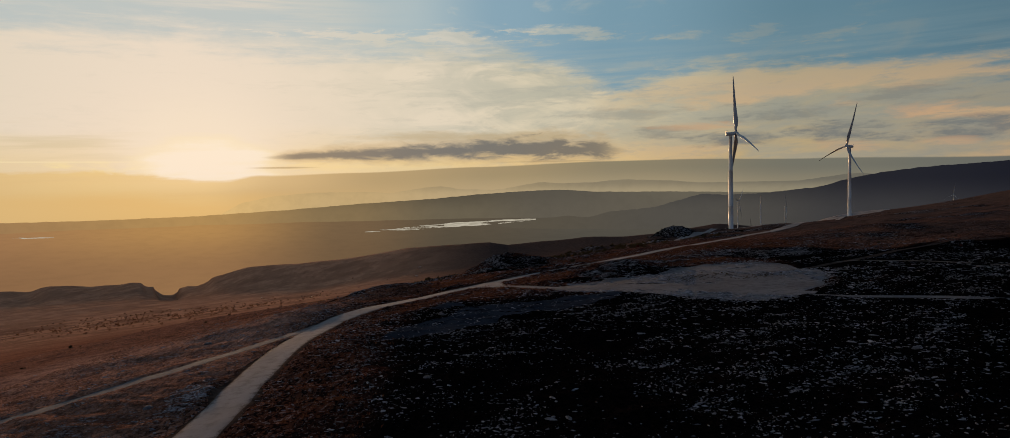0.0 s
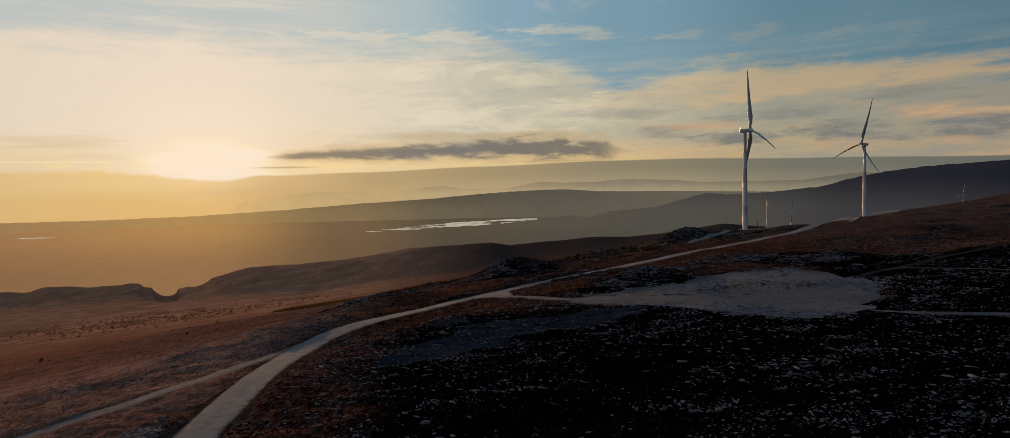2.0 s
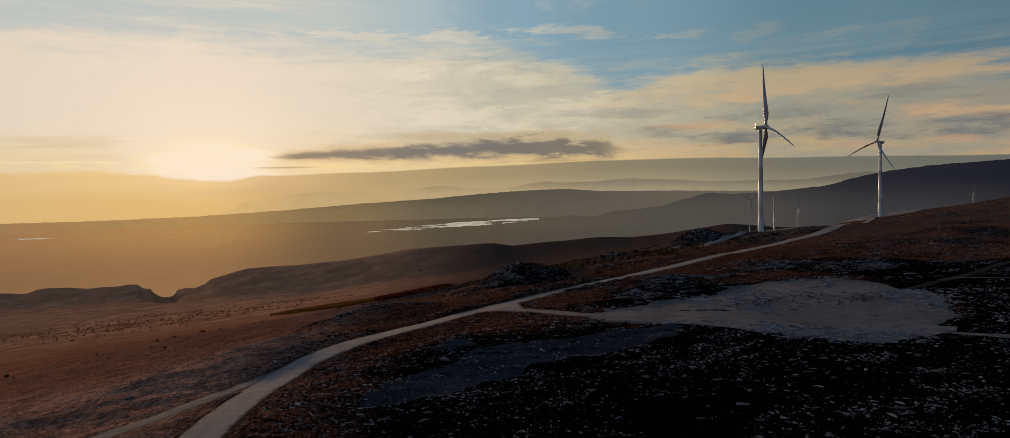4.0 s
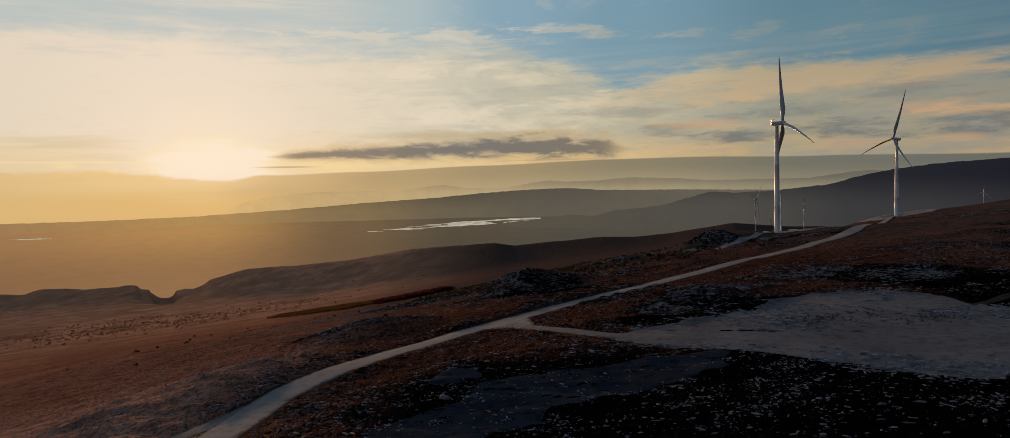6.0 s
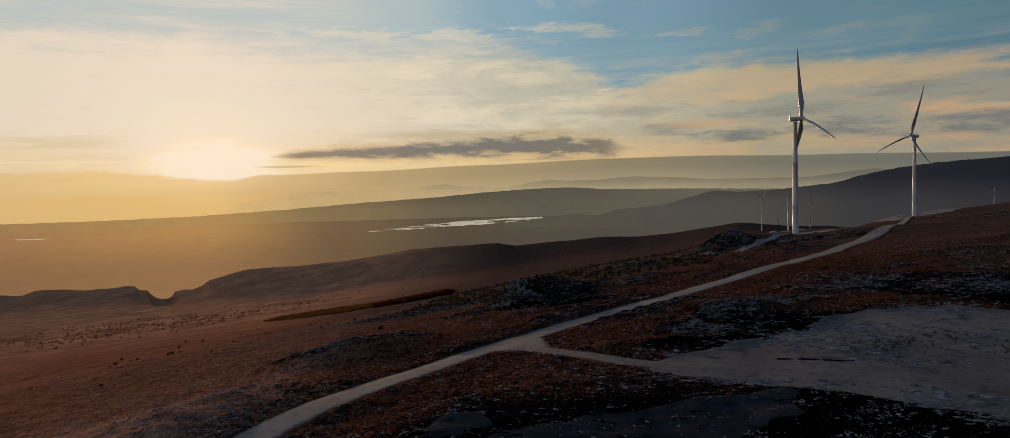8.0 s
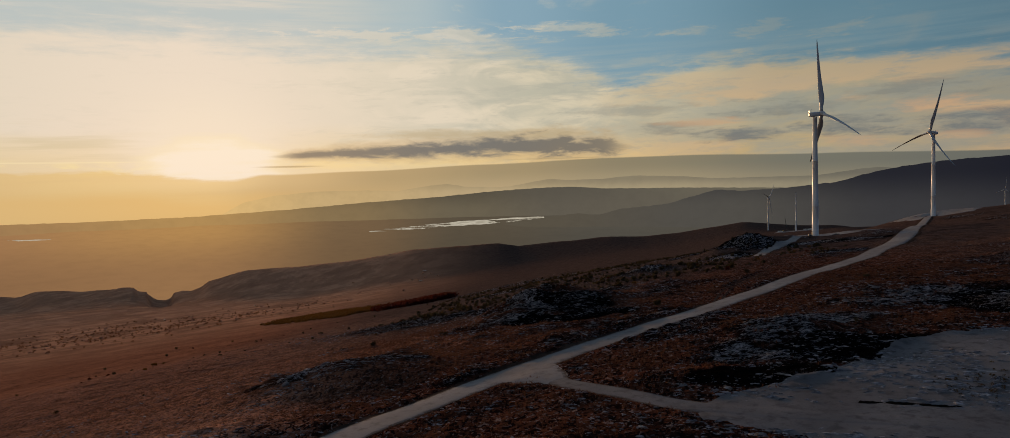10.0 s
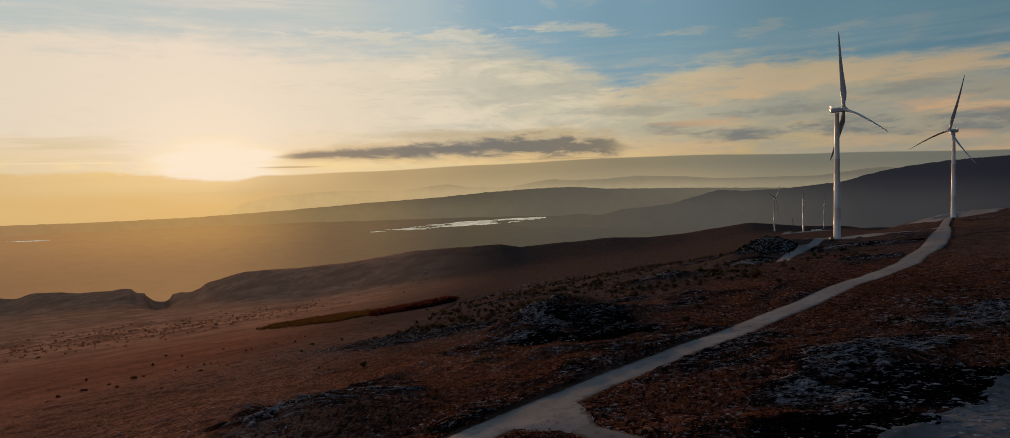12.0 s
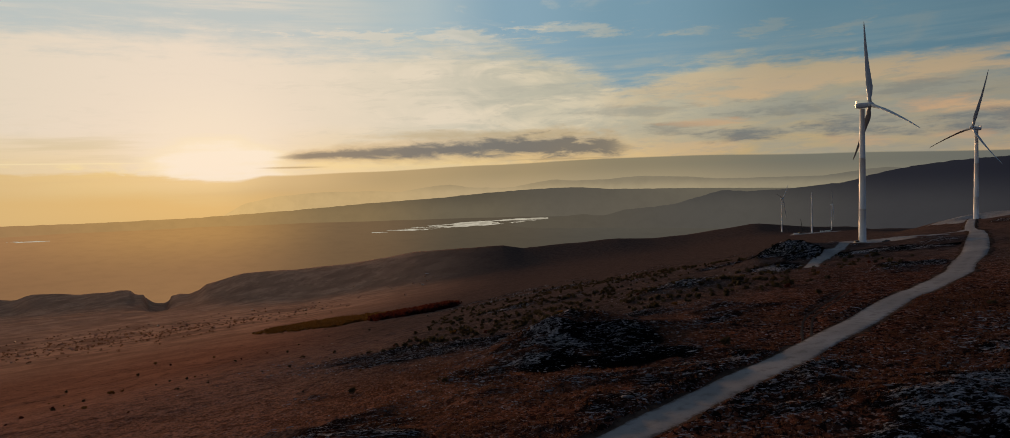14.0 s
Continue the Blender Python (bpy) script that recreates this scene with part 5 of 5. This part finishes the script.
def place_bushes():
    kinds = [bush_kind(1, 0.7, M_SHRUB), bush_kind(2, 1.1, M_SHRUB), bush_kind(3, 0.9, M_SHRUB), bush_kind(4, 1.2, M_OLIVE), bush_kind(5, 0.8, M_RUST)]
    for k, t in enumerate(kinds):
        if k == 3:
            tagged(t, "low olive-green shrub growing in dry grass")
        if k == 4:
            tagged(t, "rust-brown autumn shrub growing in dry grass")
    r = np.random.default_rng(9)
    spots = [(-138, 532, 2.1), (-105, 453, 2.2), (-90, 449, 2.4), (-220, 626, 2.2), (-170, 549, 1.8), (-161, 565, 1.5), (-190, 457, 2.4), (-262, 536, 2.2), (-178, 402, 1.6), (-182, 392, 2.0), (-154, 382, 1.4), (-248, 623, 2.4), (-287, 676, 2.6), (-52, 320, 2.0), (-129, 393, 1.3), (-21, 388, 2.3), (73, 385, 2.6), (57, 397, 1.7), (72, 360, 2.2), (29, 305, 2.6), (94, 321, 2.2), (7, 620, 2.6), (12, 561, 2.4), (-17, 453, 1.8), (-43, 472, 2.0), (-26, 457, 2.0), (-240, 568, 2.4), (-30, 312, 2.2), (-147, 208, 1.3), (-188, 296, 2.0), (-191, 300, 1.6), (-26, 262, 1.6), (-126, 288, 1.6)]
    x, y = scatter(2600, (-330, 170, 250, 900), lambda x, y: (1 - worn(x, y)) * (0.03 + 0.5 * smooth(fractal(x, y, 80, 3, 0.6, 27.0), 0.52, 0.7)) * smooth(y - 0.75 * x, 240, 300) * smooth(np.hypot(x, y), 950, 400), 51)
    spots = [(a, b, 0.55 * c) for a, b, c in spots] + [(float(a), float(b), 0.35 + 0.75 * float(r.random()) ** 2.5) for a, b in zip(x, y)][:130]
    x, y = scatter(420, (-20, 240, 250, 700), lambda x, y: (1 - worn(x, y)) * 0.2 * smooth(y - 0.75 * x, 262, 200), 52)
    spots += [(float(a), float(b), 0.35 + 0.5 * float(r.random())) for a, b in zip(x, y)][:30]
    x, y = scatter(5200, (-60, 150, 385, 680), lambda x, y: (1 - worn(x, y)) * smooth(y - 0.75 * x, 300, 340) * (0.08 + 0.4 * smooth(fractal(x, y, 40, 3, 0.6, 33.0), 0.45, 0.62)), 53)
    spots += [(float(a), float(b), 0.45 + 0.75 * float(r.random()) ** 2) for a, b in zip(x, y)][:105]
    clumps("far_shrubs", x[105:], y[105:], 0.55 + 0.75 * r.random(len(x) - 105) ** 2, M_SHRUB, "countless small dark shrubs dotting the far slope", 65, 24, 0.34)
    for k, (bx, by, s) in enumerate(spots):
        m = pose(bx, by, float(on_ground(bx, by)) - 0.05, 0, 0, r.uniform(0, 360)) @ Matrix.Diagonal((s, s, s * r.uniform(0.8, 1.15), 1))
        j = int(r.choice([0, 1, 2, 0, 1, 2, 3, 4]))
        if k < len(kinds):
            kinds[k].matrix_basis = m
        else:
            copy_thing(kinds[j], m)


place_bushes()


def thicket(name, centre, half, turn, tall, n, mat, label, seed):
    """A long patch of scrub: many ragged clumps of leaves."""
    r = np.random.default_rng(seed)
    u, v = r.uniform(-1, 1, n), r.normal(0, 0.38, n)
    keep = u * u + v * v < 0.25 + 1.3 * fractal(u * 9 + seed, v * 9, 3.0, 3, 0.6, 4.0)
    u, v = u[keep] * half[0], v[keep] * half[1]
    c, s = math.cos(turn), math.sin(turn)
    clumps(name, centre[0] + u * c - v * s, centre[1] + u * s + v * c, tall * r.uniform(0.5, 1.1, len(u)), mat, label, seed)


thicket("thicket", (-112, 806), (50, 34), radians(-38), 4.6, 1700, M_RUST, "dark rust-red thicket in a hollow of the slope", 61)
thicket("weeds", (60, 213), (12, 9), radians(15), 0.34, 170, M_SHRUB, "low dark weeds and rubble on the gravel pad", 63)
thicket("weeds", (75, 207), (9, 8), radians(10), 0.34, 110, M_SHRUB, "low dark weeds and rubble on the gravel pad", 64)
thicket("thicket", (-225, 930), (120, 70), radians(-48), 2.8, 3200, M_OLIVE, "yellow-green scrub in a shallow hollow", 62)

# ------------------------------------------------------------------ village below


def gable_bm(w, d, h, over, thick):
    bm = bmesh.new()
    a, b = d / 2 + over, w / 2 + over
    rise = w * 0.32
    drop = -over * rise / (w / 2)
    for sx in (-1, 1):
        vs = []
        for y in (-a, a):
            vs += [bm.verts.new((0, y, h + rise)), bm.verts.new((sx * b, y, h + drop)), bm.verts.new((sx * b, y, h + drop + thick)), bm.verts.new((0, y, h + rise + thick))]
        p, q = vs[:4], vs[4:]
        for i in range(4):
            bm.faces.new((p[i], p[(i + 1) % 4], q[(i + 1) % 4], q[i]))
        bm.faces.new(list(reversed(p)))
        bm.faces.new(q)
    bmesh.ops.recalc_face_normals(bm, faces=list(bm.faces))
    return bm


def walls_bm(w, d, h):
    bm = box(w, d, h)
    rise = w * 0.32
    for y in (-d / 2 + 0.01, d / 2 - 0.01):
        bm.faces.new([bm.verts.new(p) for p in ((-w / 2, y, h), (w / 2, y, h), (0, y, h + rise))])
    return bm


def house_kind(w, d, h, roof):
    t = tagged(new("house"), "small plastered village house with a tiled gable roof", "house", "village houses")
    part("wall", walls_bm(w, d, h), M_PLASTER, t)
    rf = part("roof", gable_bm(w, d, h, 0.5, 0.25), roof, t, "pitched red tile roof" if roof is M_TILE else "grey sheet roof")
    part("chimney", box(0.7, 0.7, 1.8, 0.03), M_PLASTER, rf, "", pose(w * 0.2, d * 0.2, h + w * 0.12))
    for k in range(3):
        part("window", box(1.0, 0.12, 1.3, 0.02), M_GLASS, t, "", pose(-w / 2 + (k + 0.6) * w / 3.2, -d / 2 - 0.02, h * 0.45))
        part("window", box(0.12, 1.0, 1.3, 0.02), M_GLASS, t, "", pose(w / 2 + 0.02, -d / 2 + (k + 0.6) * d / 3.2, h * 0.45))
    part("door", box(1.0, 0.12, 2.05, 0.02), M_WOOD, t, "", pose(w * 0.32, -d / 2 - 0.03, 0))
    return t


M_SHEET = plain("sheet_roof", (0.55, 0.42, 0.32), (0.42, 0.32, 0.24), 0.4, 0.5, 0.0)


def village():
    kinds = [house_kind(6, 8.5, 3.0, M_TILE), house_kind(5, 7, 2.7, M_TILE), house_kind(6, 10, 3.0, M_SHEET)]
    r = np.random.default_rng(14)
    spots = []
    while len(spots) < 72:
        u = r.random()
        x, y = -760 + 420 * u + r.normal(0, 75), 1160 + 380 * u + r.normal(0, 160)
        if r.random() < 0.12:
            x, y = -235 + r.normal(0, 40), 1670 + r.normal(0, 30)
        if all(math.hypot(x - a, y - b) > 15 for a, b in spots):
            spots.append((x, y))
    for k, (x, y) in enumerate(spots):
        m = pose(x, y, float(on_ground(x, y)) - 0.4, 0, 0, r.uniform(0, 180)) @ Matrix.Diagonal((*(r.uniform(0.6, 0.85),) * 3, 1))
        if k < 3:
            kinds[k].matrix_basis = m
        else:
            copy_thing(kinds[int(r.choice([0, 0, 0, 1, 1, 1, 1, 1, 1, 1, 1, 2]))], m)


village()
for _k, (_px, _py, _n) in enumerate(((-690, 1120, 60), (-640, 1200, 70), (-560, 1250, 70), (-470, 1340, 60), (-760, 1230, 60), (-600, 1080, 40))):
    thicket("village_trees", (_px, _py + 40), (150, 300), radians(38), 2.4, int(_n * 1.6), M_COPSE, "dark trees and hedges between the village houses", 70 + _k)

# ------------------------------------------------------------------ building site by the far tower, parked car


def mobile_crane(x, y, turn):
    t = tagged(new("mobile_crane"), "dark mobile crane with raised boom beside the unfinished tower", "crane")
    t.matrix_basis = pose(x, y, float(on_ground(x, y)) + 0.05, 0, 0, turn)
    part("chassis", box(2.8, 12, 0.9, 0.1, 0.75), M_DARK, t)
    cab = part("cab", box(2.6, 2.2, 1.7, 0.18, 1.65), M_YELLOW, t, "yellow driver's cab", pose(0, 4.6, 0))
    part("windscreen", box(2.2, 0.08, 0.9, 0.02), M_GLASS, cab, "", pose(0, 1.11, 2.25))
    part("counterweight", box(2.6, 1.6, 1.6, 0.12, 1.65), M_DARK, t, "", pose(0, -4.6, 0))
    for k, (length, wide) in enumerate(((9, 1.1), (9, 0.85), (9, 0.62))):
        part("boom", box(wide, wide, length, 0.05), M_DARK, t, "", pose(0, -2.6, 2.4, -9) @ pose(0, 0, 8.2 * k))
    for sx in (-1.15, 1.15):
        for q in range(4):
            w = part("wheel", lathe([(0.45, 0), (0.62, 0.06), (0.62, 0.44), (0.45, 0.5)], 16), M_TYRE, t, "", pose(sx + 0.25, -4.2 + 2.7 * q, 0.62, 0, -90, 0))
            part("rim", lathe([(0.30, 0.0), (0.34, 0.54), (0.1, 0.56)], 12), M_CONCRETE, w)
    return t


mobile_crane(497, 1408, 60)


def site_cabin(x, y, turn):
    t = tagged(new("site_cabin"), "white steel site cabin on the building ground", "cabin", "site cabins")
    t.matrix_basis = pose(x, y, float(on_ground(x, y)) + 0.02, 0, 0, turn)
    part("body", box(2.5, 9.0, 2.7, 0.06, 0.15), M_CABIN, t)
    part("roof", box(2.6, 9.1, 0.15, 0.03, 2.86), M_CABIN, t)
    part("door", box(0.1, 0.9, 2.0, 0.02, 0.2), M_DARK, t, "", pose(-1.26, 2.0, 0))
    for k in range(2):
        part("window", box(0.1, 1.2, 0.9, 0.02, 1.1), M_GLASS, t, "", pose(-1.26, -0.5 - 2.2 * k, 0))
    return t


site_cabin(484, 1400, 70), site_cabin(535, 1408, 60), site_cabin(547, 1416, 75)
flat_patch("site_ground", [(470, 1385), (560, 1390), (575, 1440), (500, 1450)], M_ROAD, "pale levelled ground round the unfinished tower", 6.0, 1.0)


def parked_car(x, y, turn):
    t = tagged(new("car"), "dark car parked beside the turbine tower", "car")
    t.matrix_basis = pose(x, y, float(on_ground(x, y)) + 0.28, 0, 0, turn)
    bm = bmesh.new()
    prof = [(-2.2, 0.35), (-2.2, 0.85), (-1.9, 1.0), (-1.5, 1.62), (0.4, 1.66), (1.2, 1.05), (2.1, 0.9), (2.25, 0.6), (2.2, 0.35)]
    sides = [[bm.verts.new((sx * (0.88 if z < 1.2 else 0.72), y, z)) for y, z in prof] for sx in (-1, 1)]
    bm.faces.new(sides[0])
    bm.faces.new(list(reversed(sides[1])))
    for k in range(len(prof)):
        j = (k + 1) % len(prof)
        bm.faces.new((sides[0][j], sides[0][k], sides[1][k], sides[1][j]))
    bmesh.ops.recalc_face_normals(bm, faces=list(bm.faces))
    bmesh.ops.bevel(bm, geom=list(bm.edges), offset=0.06, segments=2, affect="EDGES")
    body = part("body", bm, M_CAR, t)
    part("windscreen", box(1.35, 0.06, 0.72, 0.02), M_GLASS, body, "", pose(0, 0.86, 1.02, 52))
    for sx in (-0.8, 0.8):
        part("side_window", box(0.05, 1.6, 0.42, 0.02), M_GLASS, body, "", pose(sx * 1.0, -0.5, 1.1, 0, -14 if sx > 0 else 14, 0))
        part("headlight", box(0.3, 0.08, 0.16, 0.02), M_CABIN, body, "", pose(sx * 0.78, 2.22, 0.68))
        for q in (-1.35, 1.4):
            w = part("wheel", lathe([(0.22, 0), (0.34, 0.04), (0.34, 0.2), (0.22, 0.24)], 16), M_TYRE, t, "", pose(sx + 0.12, q, 0.34, 0, -90, 0))
            part("rim", lathe([(0.18, -0.01), (0.2, 0.25), (0.06, 0.26)], 12), M_CONCRETE, w)
    return t


parked_car(187.5, 541.5, 60)

# ------------------------------------------------------------------ lake in the valley


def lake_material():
    """Far water under the low sun: an emission paints in the sky's reflection and the haze."""
    m, g = material("lake_glow")
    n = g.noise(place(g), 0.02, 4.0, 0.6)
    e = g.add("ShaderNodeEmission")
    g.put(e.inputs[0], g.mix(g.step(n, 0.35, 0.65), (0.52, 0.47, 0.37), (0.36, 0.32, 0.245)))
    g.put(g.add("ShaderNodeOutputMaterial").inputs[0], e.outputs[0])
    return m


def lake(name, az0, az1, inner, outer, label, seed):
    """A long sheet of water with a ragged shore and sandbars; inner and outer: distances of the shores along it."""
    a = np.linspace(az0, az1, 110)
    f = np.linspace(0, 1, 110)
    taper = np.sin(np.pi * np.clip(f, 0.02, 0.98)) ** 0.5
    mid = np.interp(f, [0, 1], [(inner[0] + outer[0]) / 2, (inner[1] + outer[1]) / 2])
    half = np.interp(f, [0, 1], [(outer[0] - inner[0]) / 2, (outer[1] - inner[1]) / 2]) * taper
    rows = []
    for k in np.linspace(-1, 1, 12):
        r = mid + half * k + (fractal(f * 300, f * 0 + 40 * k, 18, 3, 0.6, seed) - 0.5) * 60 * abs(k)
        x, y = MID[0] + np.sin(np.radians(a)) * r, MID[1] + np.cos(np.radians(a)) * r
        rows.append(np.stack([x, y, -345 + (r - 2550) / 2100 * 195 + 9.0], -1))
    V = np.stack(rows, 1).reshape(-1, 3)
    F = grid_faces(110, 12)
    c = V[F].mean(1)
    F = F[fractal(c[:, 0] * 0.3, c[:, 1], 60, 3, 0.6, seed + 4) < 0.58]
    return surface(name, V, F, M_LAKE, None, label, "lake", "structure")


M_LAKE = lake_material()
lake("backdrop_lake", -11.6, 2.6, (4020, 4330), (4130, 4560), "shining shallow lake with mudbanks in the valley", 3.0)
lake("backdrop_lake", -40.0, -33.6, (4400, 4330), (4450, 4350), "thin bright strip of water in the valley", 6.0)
